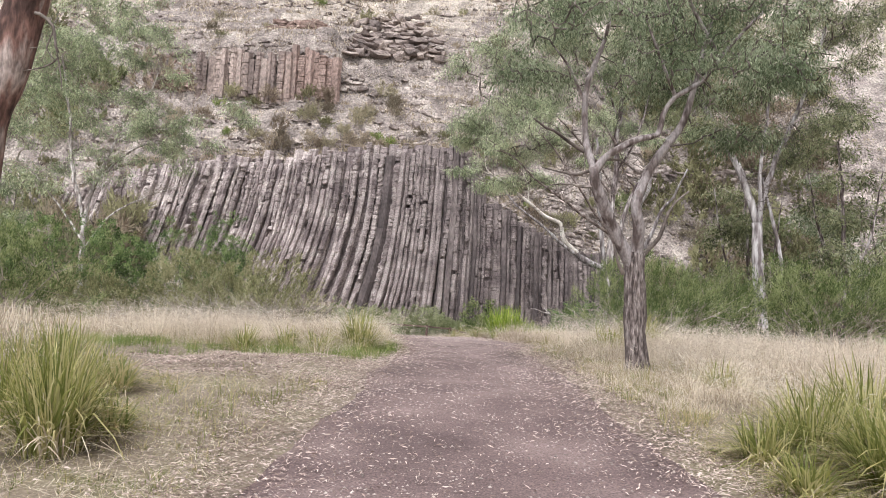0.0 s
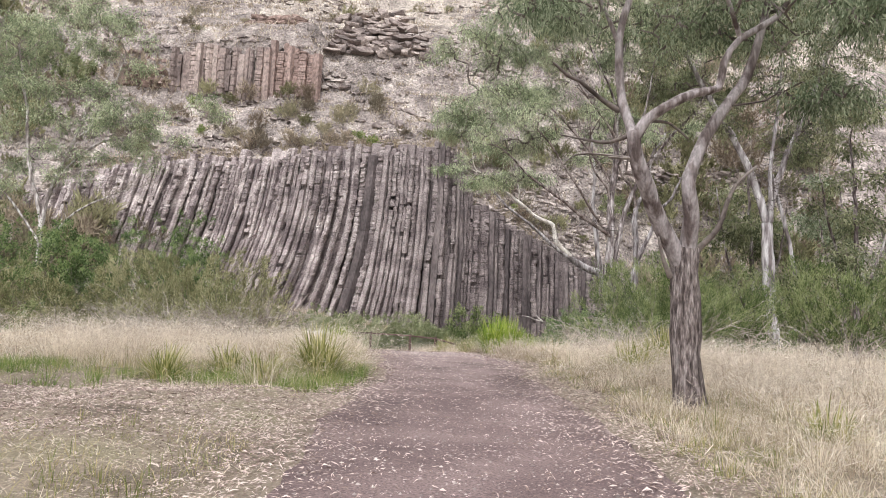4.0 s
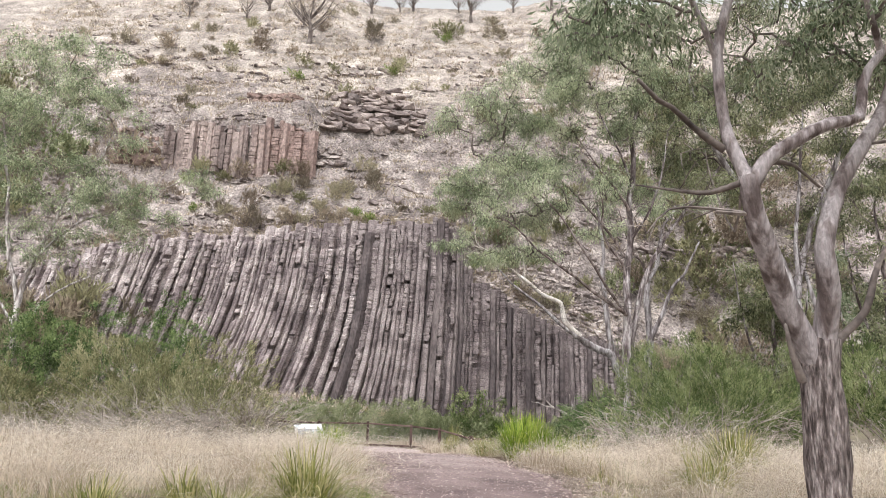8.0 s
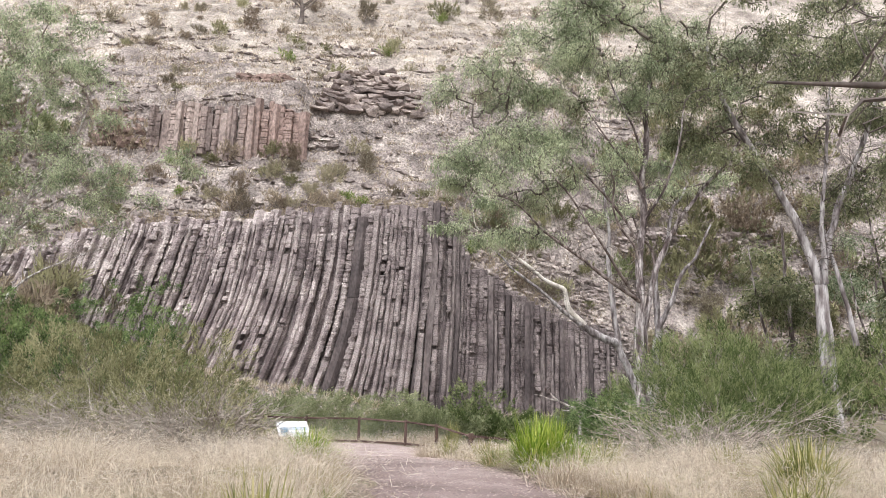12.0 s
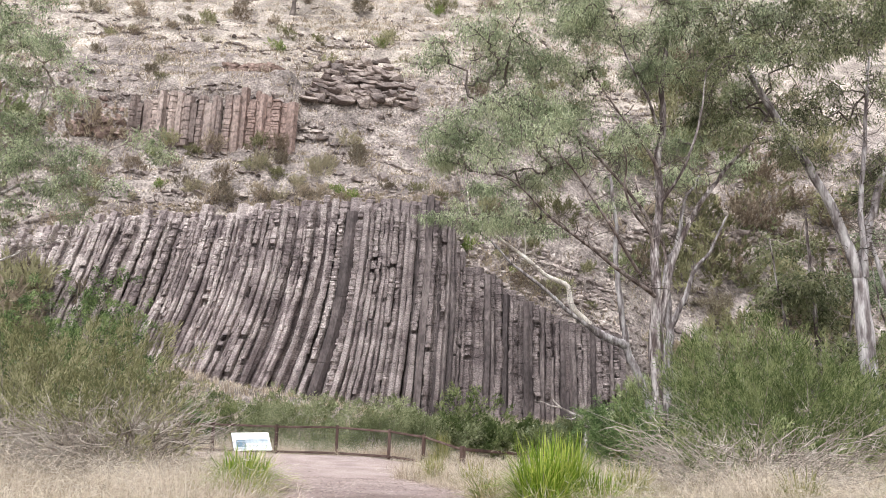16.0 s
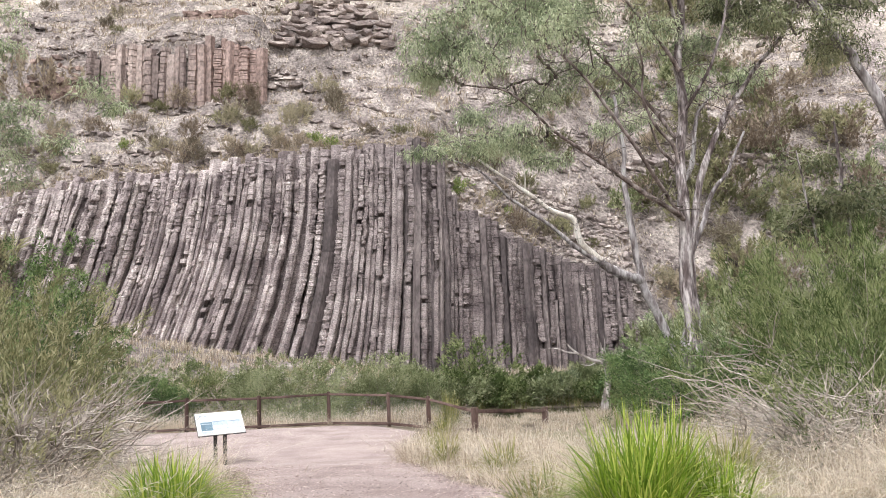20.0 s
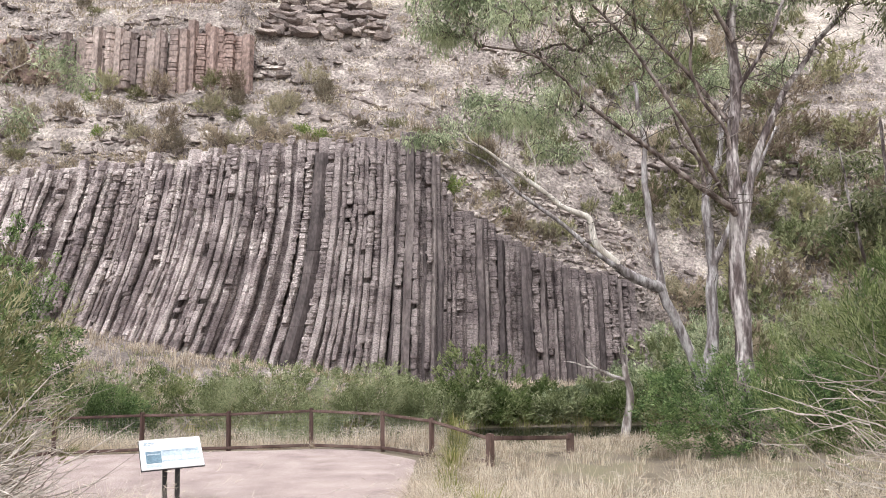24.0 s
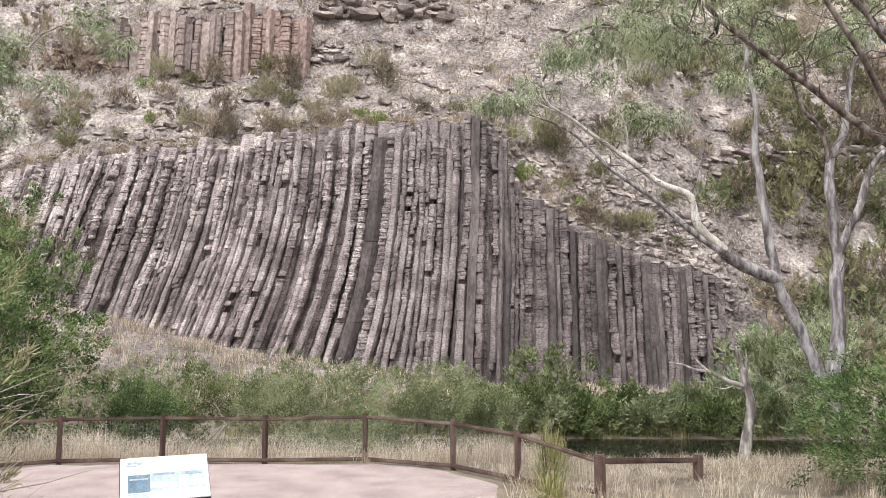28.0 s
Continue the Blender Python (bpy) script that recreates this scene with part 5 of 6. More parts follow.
for x, y, rx, rz, leaf, label in ((-9.2, 47.0, 2.2, 1.7, WATTLE, "dull green reedy bush behind the fence"), (-6.0, 46.5, 2.4, 1.8, OLIVE, "olive bush on the creek bank behind the fence"),
                                  (-2.6, 46.3, 2.4, 1.95, OLIVE, "olive-green bush on the creek bank behind the fence"), (0.0, 46.6, 1.6, 1.4, OLIVE, "low olive bush on the creek bank"),
                                  (-4.2, 44.0, 2.0, 1.0, OLIVE, "low yellow-green bush just behind the fence"), (-10.8, 45.0, 1.7, 1.6, DEEP_LEAF, "small dark-green bush behind the fence"),
                                  (2.9, 53.2, 2.0, 2.0, WATTLE, "rounded fresh-green bush below the columns"), (5.6, 53.2, 1.5, 1.0, WATTLE, "rounded fresh-green bush below the columns"),
                                  (8.2, 53.0, 1.6, 1.1, OLIVE, "grey-green bush on the far bank"), (4.4, 52.7, 1.5, 1.0, OLIVE, "dull olive bush leaning over the far bank"), (7.0, 52.5, 1.4, 0.85, GREY_LEAF, "grey-green bush leaning over the far bank"), (9.8, 52.6, 1.6, 1.0, OLIVE, "dull olive bush leaning over the far bank"), (1.2, 52.7, 1.7, 1.2, WATTLE, "fresh green bush leaning over the far bank"), (2.0, 51.9, 1.3, 0.9, OLIVE, "dull olive bush hanging over the water"), (3.7, 51.8, 1.2, 0.8, WATTLE, "fresh green bush hanging over the water"), (6.2, 51.8, 1.3, 0.9, OLIVE, "dull olive bush hanging over the water"), (8.8, 51.9, 1.4, 0.9, WATTLE, "fresh green bush hanging over the water"), (10.8, 51.8, 1.4, 0.85, OLIVE, "dull olive bush hanging over the water"), (-1.6, 51.9, 1.5, 1.0, OLIVE, "dull olive bush hanging over the water"), (11.4, 54.0, 2.0, 1.5, GREY_LEAF, "grey-green bush on the far bank"),
                                  (16.0, 65.5, 1.9, 2.6, GREY_LEAF, "grey-leaved bush beside the last columns"), (17.2, 60.0, 2.4, 2.6, GREY_LEAF, "grey-leaved bush at the foot of the columns"), (-14.5, 54.5, 3.0, 1.7, OLIVE, "dull olive bush below the cliff"),
                                  (-19.0, 55.0, 3.0, 1.9, OLIVE, "dull olive bush below the cliff"), (-0.4, 53.6, 2.2, 1.5, OLIVE, "dull olive bush on the far bank"), (-7.0, 56.5, 3.0, 2.0, OLIVE, "dull olive bush on the far bank"),
                                  (18.5, 64.0, 2.6, 2.2, GREY_LEAF, "grey-leaved bush at the foot of the slope"), (22.5, 60.0, 3.5, 3.2, OLIVE, "dark olive bush on the slope"), (28.0, 63.0, 4.0, 3.4, GUM_LEAF, "dull green bush on the slope"), (22.0, 67.0, 3.4, 3.0, OLIVE, "dark olive bush on the slope"),
                                  (26.0, 70.0, 3.6, 3.2, GREY_LEAF, "grey-green bush on the slope"), (33.0, 69.0, 4.0, 3.4, OLIVE, "dark olive bush on the slope"), (19.5, 74.5, 1.6, 1.1, SCRUB, "dry straw-brown bush on the rocky slope"),
                                  (25.0, 77.0, 2.2, 1.6, SCRUB, "dry brown bush on the rocky slope"), (31.0, 79.0, 3.2, 2.6, OLIVE, "olive bush on the rocky slope"), (-40.0, 66.0, 3.4, 2.4, OLIVE, "dull olive bush on the slope"),
                                  (-34.0, 63.0, 3.2, 2.2, OLIVE, "dull olive bush on the slope"), (-28.0, 60.0, 3.2, 2.2, GUM_LEAF, "dull green bush on the slope")):
    k += 1
    far = y > 50
    shrub("bank_bush", label, (x, y, max(low(x, y, 0.1)[2], -3.05)), (rx, rx * 0.8, rz), 220 if far else 380, leaf, 220 + k, 18 if far else 40, 0.5 if not far else 0.6, (0.1, 0.015) if not far else (0.2, 0.036), 0.12, stems=8, lumps=8, group="bushes along the creek", twigs=40, tuft=0.35)

# scrub on the hillside: a few kinds, copied
r = np.random.default_rng(33)
kinds = []
for k, leaf in enumerate((SCRUB, BROWN, DRAB, SCRUB)):
    kinds.append(shrub("hillside_shrub", ("dry grey-brown shrub on the rocky slope", "dry brown shrub on the rocky slope", "olive-green shrub on the rocky slope", "straw-coloured shrub on the rocky slope")[k], low(-30 + 7 * k, 78.5), (1.3, 1.1, 0.75), 48, leaf, 260 + k, 15, 0.42, (0.3, 0.03), 0.6, stems=3, lumps=5, twigs=8, group="scrub on the hillside"))
for _ in range(150):
    x, y = r.uniform(-60, 45), 74.2 + 60 * r.random() ** 2.2
    if abs(x + 24) < 13 and 80.8 < y < 83.5 or abs(x + 9) < 7 and 83 < y < 87:
        continue
    k = int(r.integers(4))
    s = r.uniform(0.4, 1.15) * (1 + (y - 74) * 0.006)
    copy_thing(kinds[k], pose(*low(x, y, 0.05), 0, 0, r.uniform(0, 360)) @ Matrix.Diagonal((s, s, s * r.uniform(0.7, 1.1), 1)))

for _ in range(22):
    x, y = r.uniform(4, 30), r.uniform(73.6, 88)
    s = r.uniform(0.6, 1.3)
    copy_thing(kinds[2], pose(*low(x, y, 0.05), 0, 0, r.uniform(0, 360)) @ Matrix.Diagonal((s, s, s * 1.2, 1)))

for _ in range(40):
    x, y = r.uniform(-52, -27), r.uniform(58, 73)
    s = r.uniform(1.6, 2.8)
    copy_thing(kinds[int(r.integers(4))], pose(*low(x, y, 0.05), 0, 0, r.uniform(0, 360)) @ Matrix.Diagonal((s, s, s * 1.2, 1)))

SCRUB_SPOTS = [(-20.1, 80.6, 1.3, 1), (-21.1, 76.5, 1.0, 0), (-18.3, 76.3, 1.2, 1), (-15.3, 78.4, 1.0, 3), (-9.8, 76.4, 1.1, 0), (-11.2, 75.2, 1.0, 3), (-14.1, 74.6, 1.1, 1),
               (-18.5, 74.3, 1.2, 1), (-16.8, 74.2, 1.0, 0), (-28.9, 75.8, 1.2, 2), (-6.5, 78.1, 1.2, 3), (5.6, 76.5, 1.5, 1), (8.3, 73.8, 1.2, 1), (10.5, 74.0, 1.1, 0), (6.8, 75.0, 1.0, 1),
               (12.1, 77.9, 1.6, 2), (20.9, 82.2, 1.4, 1), (23.3, 79.4, 1.5, 2), (25.7, 80.3, 1.5, 2), (-28.5, 102.6, 1.3, 2), (-25.6, 104.8, 1.5, 1), (-20.2, 103.3, 0.9, 1), (-36.9, 102.9, 1.6, 1), (-44.0, 104.9, 1.5, 0),
               (-10.7, 115.8, 2.2, 3), (0.7, 119.0, 2.2, 2), (-18.1, 100.9, 1.1, 2), (7.8, 119.1, 1.8, 0), (-13.6, 80.2, 1.5, 1), (-8.0, 81.5, 1.2, 0), (-16.4, 81.0, 1.1, 2), (-24.6, 81.0, 1.2, 2), (-12.4, 73.9, 0.9, 0), (-9.2, 74.1, 0.9, 1)]
for x, y, s, k in SCRUB_SPOTS:
    copy_thing(kinds[k], pose(*low(x, y, 0.1), 0, 0, 47 * x) @ Matrix.Diagonal((s, s, s * 1.15, 1)))
fresh = shrub("hillside_shrub", "fresh yellow-green shrub on the rocky slope", low(3.7, 74.2), (1.25, 1.0, 0.8), 60, LUSH, 265, 15, 0.4, (0.26, 0.03), 0.5, stems=3, lumps=5, twigs=8, group="scrub on the hillside")
for x, y, s in ((-25.6, 80.5, 0.75), (-23.3, 76.8, 0.6), (-6.7, 73.7, 0.8), (-8.0, 75.0, 0.6), (-6.9, 101.1, 0.9), (0.9, 118.0, 1.1), (-18.5, 96.0, 1.0), (7.2, 74.2, 0.6)):
    copy_thing(fresh, pose(*low(x, y, 0.05), 0, 0, 31 * x) @ Matrix.Diagonal((s, s, s, 1)))

# bushes that cover the slope to both sides of the cliff
green = []
for k, leaf in enumerate((DRAB, OLIVE, BROWN)):
    green.append(shrub("slope_bush", ("dull green bush on the steep slope", "olive-brown bush on the steep slope", "dry brown bush on the steep slope")[k], low(24 + 5 * k, 73), (2.6, 2.2, 2.0), 120, leaf, 280 + k, 9, 0.5, (0.4, 0.085), 0.5, stems=6, lumps=7, group="bushes on the slope", twigs=24))
for k in range(168):
    if k >= 140:
        x, y = r.uniform(-56, -29), r.uniform(62, 84)
    elif k >= 104:
        x, y = r.uniform(15, 42), r.uniform(84, 112)
    elif k < 40:
        x, y = r.uniform(16.0, 38), r.uniform(62, 92)
    elif k < 86:
        x, y = r.uniform(19.0, 40), r.uniform(68, 86)
    else:
        x, y = r.uniform(-66, -39), r.uniform(60, 88)
    s = r.uniform(0.6, 1.35)
    if 14 < x < 25.5 and y > 79:      # open scree above the last columns
        if k % 3:
            continue
        s *= 0.6
    copy_thing(green[int(r.integers(3))], pose(*low(x, y, 0.1), 0, 0, r.uniform(0, 360)) @ Matrix.Diagonal((s, s, s * r.uniform(0.8, 1.4), 1)))

# bare trees along the ridge
bare = []
for k in range(3):
    q = np.random.default_rng(300 + k)
    base = (-40.0 + 9 * k, 118.0, float(land(-40.0 + 9 * k, 118.0)))
    b = np.array(base)
    limbs = [([b + [0, 0, -0.3], b + [0.1, 0, 1.0], b + [0.2 * (k - 1), 0, 2.2]], 0.16, 0.1)]
    for _ in range(15):
        a = q.uniform(0, 6.28)
        w = np.array([np.cos(a), np.sin(a) * 0.6, 0])
        h0 = q.uniform(0.6, 2.0)
        limbs.append(([b + [0, 0, h0], b + w * 0.9 + [0, 0, h0 + 1.0], b + w * 1.8 + [0, 0, h0 + q.uniform(2.0, 3.2)]], 0.05, 0.018))
    bare.append(tree("bare_tree", "leafless grey tree on the hilltop", base, limbs, DARK_TWIG, BROWN, [(b[0], b[1], b[2] + 3.6, 2.3, 1.7, 1.7, 130)], 310 + k, (0.34, 0.016), 5, 0.45, 0.6, 24, plain=True, twig_mat=DARK_TWIG, bunch=3))
for k, (x, y, s) in enumerate(((-19.5, 110, 1.9), (-29, 124, 1.3), (-47, 126, 1.0), (-52, 129, 1.5), (-33, 136, 1.9), (-13, 134, 1.2), (-8, 137, 0.8), (-5.5, 137, 1.5), (3, 138, 0.9), (5, 131, 1.6), (13, 137, 1.1), (-61, 136, 1.3), (20, 136, 1.5), (-24, 138, 0.9), (-27, 138, 1.3), (28, 134, 1.1))):
    copy_thing(bare[k % 3], pose(*low(x, y), 0, 0, 67 * k) @ Matrix.Diagonal((s * 1.15, s * 1.15, s, 1)))

# ---- the fence of the lookout ----
fence = thing("fence", "dark timber lookout fence with wire mesh and a ground rail", "fence")
POSTS = [(-13.4, 36.2), (-11.6, 37.8), (-9.65, 39.13), (-7.5, 39.44), (-5.17, 39.22), (-3.04, 39.69), (-1.07, 38.46), (0.14, 36.75)]
RAIL_Z = -0.95
for n, (x, y) in enumerate(POSTS):
    z = float(land(x, y))
    part("post", box(0.1, 0.1, RAIL_Z + 0.065 - z + 0.3, pose(x, y, (RAIL_Z + 0.065 + z - 0.3) / 2, 0, 0, 17 * n), 0.012), TIMBER, fence)


def rail_between(a, b, wide, high, bevel=0.01):
    a, b = Vector(a), Vector(b)
    d = b - a
    m = Matrix.Translation((a + b) / 2) @ d.to_track_quat("X", "Z").to_matrix().to_4x4()
    return box(d.length, wide, high, m, bevel)


for (x0, y0), (x1, y1) in zip(POSTS, POSTS[1:] + [(1.34, 35.06)]):
    last = x1 > 1
    za, zb = float(land(x0, y0)), float(land(x1, y1))
    ta, tb = RAIL_Z - 0.02, (RAIL_Z - 0.22 if last else RAIL_Z - 0.02)
    part("top_rail", rail_between((x0, y0, ta), (x1, y1, tb), 0.07, 0.07, 0.02), TIMBER, fence)
    part("ground_rail", rail_between((x0, y0 - 0.06, za + 0.1), (x1, y1 - 0.06, zb + 0.1), 0.08, 0.08, 0.02), TIMBER, fence)
    h = Heap()
    a, b = np.array([x0, y0, 0]), np.array([x1, y1, 0])
    n = int(np.linalg.norm(b - a) / 0.075)
    for f in (np.arange(n) + 0.5) / n:
        p = a + (b - a) * f
        h.add(*tube(np.array([p + [0, 0.02, za + (zb - za) * f + 0.12], p + [0, 0.02, ta + (tb - ta) * f]]), [0.0017, 0.0017], 3, seal=False))
    for f in np.linspace(0.04, 0.96, 11):
        h.add(*tube(np.array([a + [0, 0.025, za + (ta - za) * f], b + [0, 0.025, zb + (tb - zb) * f]]), [0.0017, 0.0017], 3, seal=False))
    part("wire_mesh", h.mesh("wire_mesh"), WIRE, fence)

barrier = thing("barrier", "low dark timber barrier rail between two thick posts", "barrier")
for x, y, zt in ((1.34, 35.06, -1.06), (3.53, 37.07, -1.37)):
    z = float(land(x, y)) - 0.4
    part("post", box(0.15, 0.15, zt - z, pose(x, y, (zt + z) / 2, 0, 0, 40), 0.02), TIMBER, barrier)
part("rail", rail_between((1.34, 35.06, -1.16), (3.53, 37.07, -1.47), 0.09, 0.09, 0.02), TIMBER, barrier)

# ---- the information sign ----
SIGN = pose(-4.4, 31.47, -0.76, 38, 0, 25)
sign = thing("information_sign", "white slanted information panel on two black posts", "sign")
part("panel", box(0.98, 0.66, 0.025, SIGN, 0.006), PANEL, sign)
part("panel_edge", box(1.0, 0.68, 0.012, SIGN @ Matrix.Translation((0, 0, -0.02)), 0.003), BLACK_METAL, sign)
for x in (-0.1, 0.1):
    foot = SIGN @ Vector((x, 0, 0))
    z = float(land(foot.x, foot.y)) - 0.2
    part("post", box(0.075, 0.075, -0.79 - z, pose(foot.x, foot.y, (-0.79 + z) / 2, 0, 0, 25), 0.008), BLACK_METAL, sign)


def printed(x, y, w, h, material, label="", lift=0.0145):
    part("print", box(w, h, 0.004, SIGN @ Matrix.Translation((x, y, lift))), material, sign, label)


for x, y, w, h in ((-0.39, 0.24, 0.05, 0.03), (-0.33, 0.245, 0.06, 0.02), (-0.28, 0.225, 0.05, 0.025), (-0.4, 0.2, 0.06, 0.02), (-0.34, 0.195, 0.05, 0.02)):
    printed(x, y, w, h, PRINT_GREY)
printed(0.135, -0.06, 0.61, 0.26, PRINT_PALE, "wide pale grey-blue drawing")
printed(-0.29, -0.08, 0.24, 0.26, PRINT_BLUE, "grey-blue picture block", 0.0185)
printed(-0.29, -0.26, 0.24, 0.07, PRINT_PALE)
printed(-0.29, -0.02, 0.2, 0.02, PRINT_PALE, "", 0.0215)
printed(-0.02, 0.045, 0.24, 0.025, PRINT_GREY, "", 0.0185)
printed(0.3, 0.04, 0.25, 0.05, PRINT_GREY, "dark printed block", 0.0185)
for n in range(6):
    printed(-0.125 + 0.107 * n, -0.12, 0.082, 0.075, PANEL, "", 0.0185)

# ---- tussocks ----
T = [("tussock", "yellow-green strappy grass tussock by the path", -2.75, 4.3, 0.58, 0.95, 620, TUSSOCK),
     ("tussock", "yellowing strappy grass tussock by the path", -3.5, 4.9, 0.55, 0.8, 420, TUSSOCK),
     ("tussock", "yellowing strappy grass tussock by the path", -3.7, 6.2, 0.55, 0.55, 300, MEADOW),
     ("tussock", "yellowing strappy grass tussock by the path", -4.4, 7.0, 0.8, 0.7, 380, MEADOW),
     ("tussock", "dry strappy grass tussock by the path", -4.9, 8.6, 0.8, 0.8, 380, MEADOW),
     ("tussock", "yellowing arching grass tussock by the path", -3.1, 5.3, 0.5, 0.55, 300, TUSSOCK),
     ("tussock", "dry arching grass tussock by the path", -3.3, 6.6, 0.5, 0.45, 260, MEADOW),
     ("tussock", "dry arching grass tussock by the path", -3.9, 7.6, 0.6, 0.5, 300, MEADOW),
     ("tussock", "dry arching grass tussock by the path", -2.6, 4.9, 0.4, 0.38, 240, MEADOW),
     ("tussock", "fresh green strappy grass tussock by the path", 3.35, 4.4, 0.85, 0.72, 800, TUSSOCK),
     ("tussock", "fresh green strappy grass tussock by the path", 4.2, 5.0, 0.85, 0.75, 500, TUSSOCK),
     ("tussock", "fresh green strappy grass tussock by the path", 3.1, 5.2, 0.8, 0.7, 520, TUSSOCK),
     ("tussock", "fresh green strappy grass tussock by the path", 4.0, 6.1, 0.9, 0.8, 520, TUSSOCK),
     ("tussock", "yellow-green strappy grass tussock by the path", 2.6, 4.9, 0.5, 0.45, 300, TUSSOCK),
     ("tussock", "small green grass tussock at the path's edge", 2.55, 4.1, 0.4, 0.4, 260, TUSSOCK),
     ("tussock", "green strappy tussock in short grass", -1.6, 13.1, 0.7, 0.85, 460, TUSSOCK),
     ("tussock", "green strappy tussock in short grass", -2.2, 12.2, 0.5, 0.5, 300, TUSSOCK),
     ("tussock", "small green tussock in short grass", -3.5, 12.2, 0.55, 0.55, 300, TUSSOCK),
     ("tussock", "small green tussock in short grass", -3.0, 13.4, 0.5, 0.5, 240, TUSSOCK),
     ("bright_tussock", "bright green mat-rush clump at the path's edge", 1.5, 20.3, 0.8, 1.02, 760, LIME_BLADE),
     ("bright_tussock", "bright green mat-rush clump at the path's edge", 1.85, 20.9, 0.8, 1.05, 760, LIME_BLADE),
     ("bright_tussock", "bright green mat-rush clump at the path's edge", 2.3, 20.8, 0.6, 0.7, 380, LIME_BLADE),
     ("tussock", "yellow-green mat-rush clump in dry grass", 0.95, 24.6, 0.5, 0.6, 260, TUSSOCK),
     ("tussock", "yellow-green mat-rush clump in dry grass", 3.4, 23.4, 0.8, 0.7, 360, TUSSOCK),
     ("tussock", "yellow-green mat-rush clump in dry grass", 0.3, 26.6, 0.45, 0.6, 260, TUSSOCK),
     ("tussock", "dry tussock hanging over the path's edge", 0.95, 21.6, 0.55, 0.45, 300, MEADOW),
     ("bright_tussock", "yellow-green mat-rush clump near the sign", -2.5, 22.2, 0.85, 0.7, 760, LIME_BLADE),
     ("tussock", "olive tussock in the dry grass", 4.85, 17.8, 1.0, 0.9, 620, TUSSOCK),
     ("tussock", "olive tussock in the dry grass", 5.4, 21.8, 0.7, 0.7, 300, TUSSOCK),
     ("tussock", "olive tussock in the dry grass", 3.5, 15.2, 0.75, 0.7, 420, TUSSOCK),
     ("tussock", "olive tussock in the dry grass", 3.7, 9.0, 0.5, 0.5, 220, TUSSOCK),
     ("tussock", "olive mat-rush clump at the edge of the lookout", 0.15, 29.4, 0.55, 0.6, 260, TUSSOCK),
     ("tussock", "dry tussock at the edge of the lookout", 0.25, 32.3, 0.6, 0.6, 260, MEADOW),
     ("tussock", "olive mat-rush clump at the edge of the lookout", 0.5, 34.8, 0.55, 0.7, 240, TUSSOCK),
     ("tussock", "green reedy tussock at the fence's end", 0.75, 36.6, 0.6, 1.2, 420, TUSSOCK)]
for k, (nm, label, x, y, rad, hgt, n, leaf) in enumerate(T):
    tussock(nm, label, x, y, rad, hgt, n, leaf, 400 + k, width=0.0065)


# ---- grass ----
def clumps(name, label, area, want, per, height, width, spread, lean_out, leaf, seed, test, plume=0.0):
    """Grass in tufts over a stretch of ground (x0, x1, y0, y1): want tufts of per blades, kept where test says so.
    plume: the share of blades that end in a feathery seed head."""
    r = np.random.default_rng(seed)
    x = r.uniform(area[0], area[1], want)
    y = r.uniform(area[2], area[3], want)
    keep = r.random(want) < test(x, y)
    x, y = x[keep], y[keep]
    size = r.uniform(0.45, 1.4, len(x)) * (0.9 + 0.35 * lattice(x * 0.45, y * 0.45, seed) + 0.4 * lattice(x * 1.1, y * 1.1, seed + 1))
    n = len(x) * per
    a = r.uniform(0, 6.283, n)
    d = np.abs(r.normal(0, spread, n))
    fx, fy = np.repeat(x, per) + d * np.cos(a), np.repeat(y, per) + d * np.sin(a)
    hgt = height * np.repeat(size, per) * r.uniform(0.45, 1.1, n)
    a2 = a + r.normal(0, 0.7, n)
    out = hgt * lean_out * r.uniform(0.1, 1.2, n)
    tip = np.stack([out * np.cos(a2) + 0.08 * hgt, out * np.sin(a2), -0.1 * hgt], -1)
    me = blade_mesh(np.stack([fx, fy, land(fx, fy) - 0.02], -1), hgt, width * r.uniform(0.6, 1.4, n), tip, name)
    if plume:
        k = np.flatnonzero((r.random(n) < plume) & (hgt > 0.4 * height)).repeat(2)
        m = len(k)
        fall = 1 - 0.25 * np.minimum(1, np.linalg.norm(tip[k], axis=1) / hgt[k])
        top = np.stack([fx[k], fy[k], land(fx[k], fy[k]) + hgt[k] * fall], -1) + tip[k]
        v, q = leaf_quads(top + r.normal(0, 0.03, (m, 3)), unit(tip[k]) * 0.7 + r.normal(0, 0.6, (m, 3)) + [0.1, 0, 0.2], 0.14 * r.uniform(0.5, 1.4, m), 0.003 * r.uniform(0.6, 1.4, m), r)
        solo("seed_heads", mesh_of("seed_heads", v, q), PLUME, "pale feathery seed heads of the dry grass", "grass", "stuff")
    return solo(name, me, leaf, label, "grass", "stuff")


def off_path(x, y):
    return np.where(y < 29.5, np.maximum(left_edge(y) - x, x - right_edge(y)), np.where(y < 39.4, np.maximum(yard_left(y) - x, x - yard_right(y)), 1.0))


def clearing(x, y):
    return (x < 0) * smooth_step(7.0, 8.4, y) * (1 - smooth_step(10.8, 12.0, y + 0.15 * (x + 3))) * smooth_step(-8, -6, x)


def open_ground(x, y):
    """Nought where the mat-rush clumps keep the dry grass off, one elsewhere."""
    return ((((x - 1.75) / 0.85) ** 2 + ((y - 20.1) / 1.1) ** 2 > 1) & (((x + 2.4) / 0.7) ** 2 + ((y - 21.8) / 0.9) ** 2 > 1)) * 1.0


def tall_right(x, y):
    near = np.interp(y, [11, 16], [1.0, 0.1])
    return open_ground(x, y) * (x > 0) * smooth_step(near, near + 1.3, off_path(x, y)) * (0.45 + 0.55 * (lattice(x * 0.8, y * 0.8, 70) > -0.2))


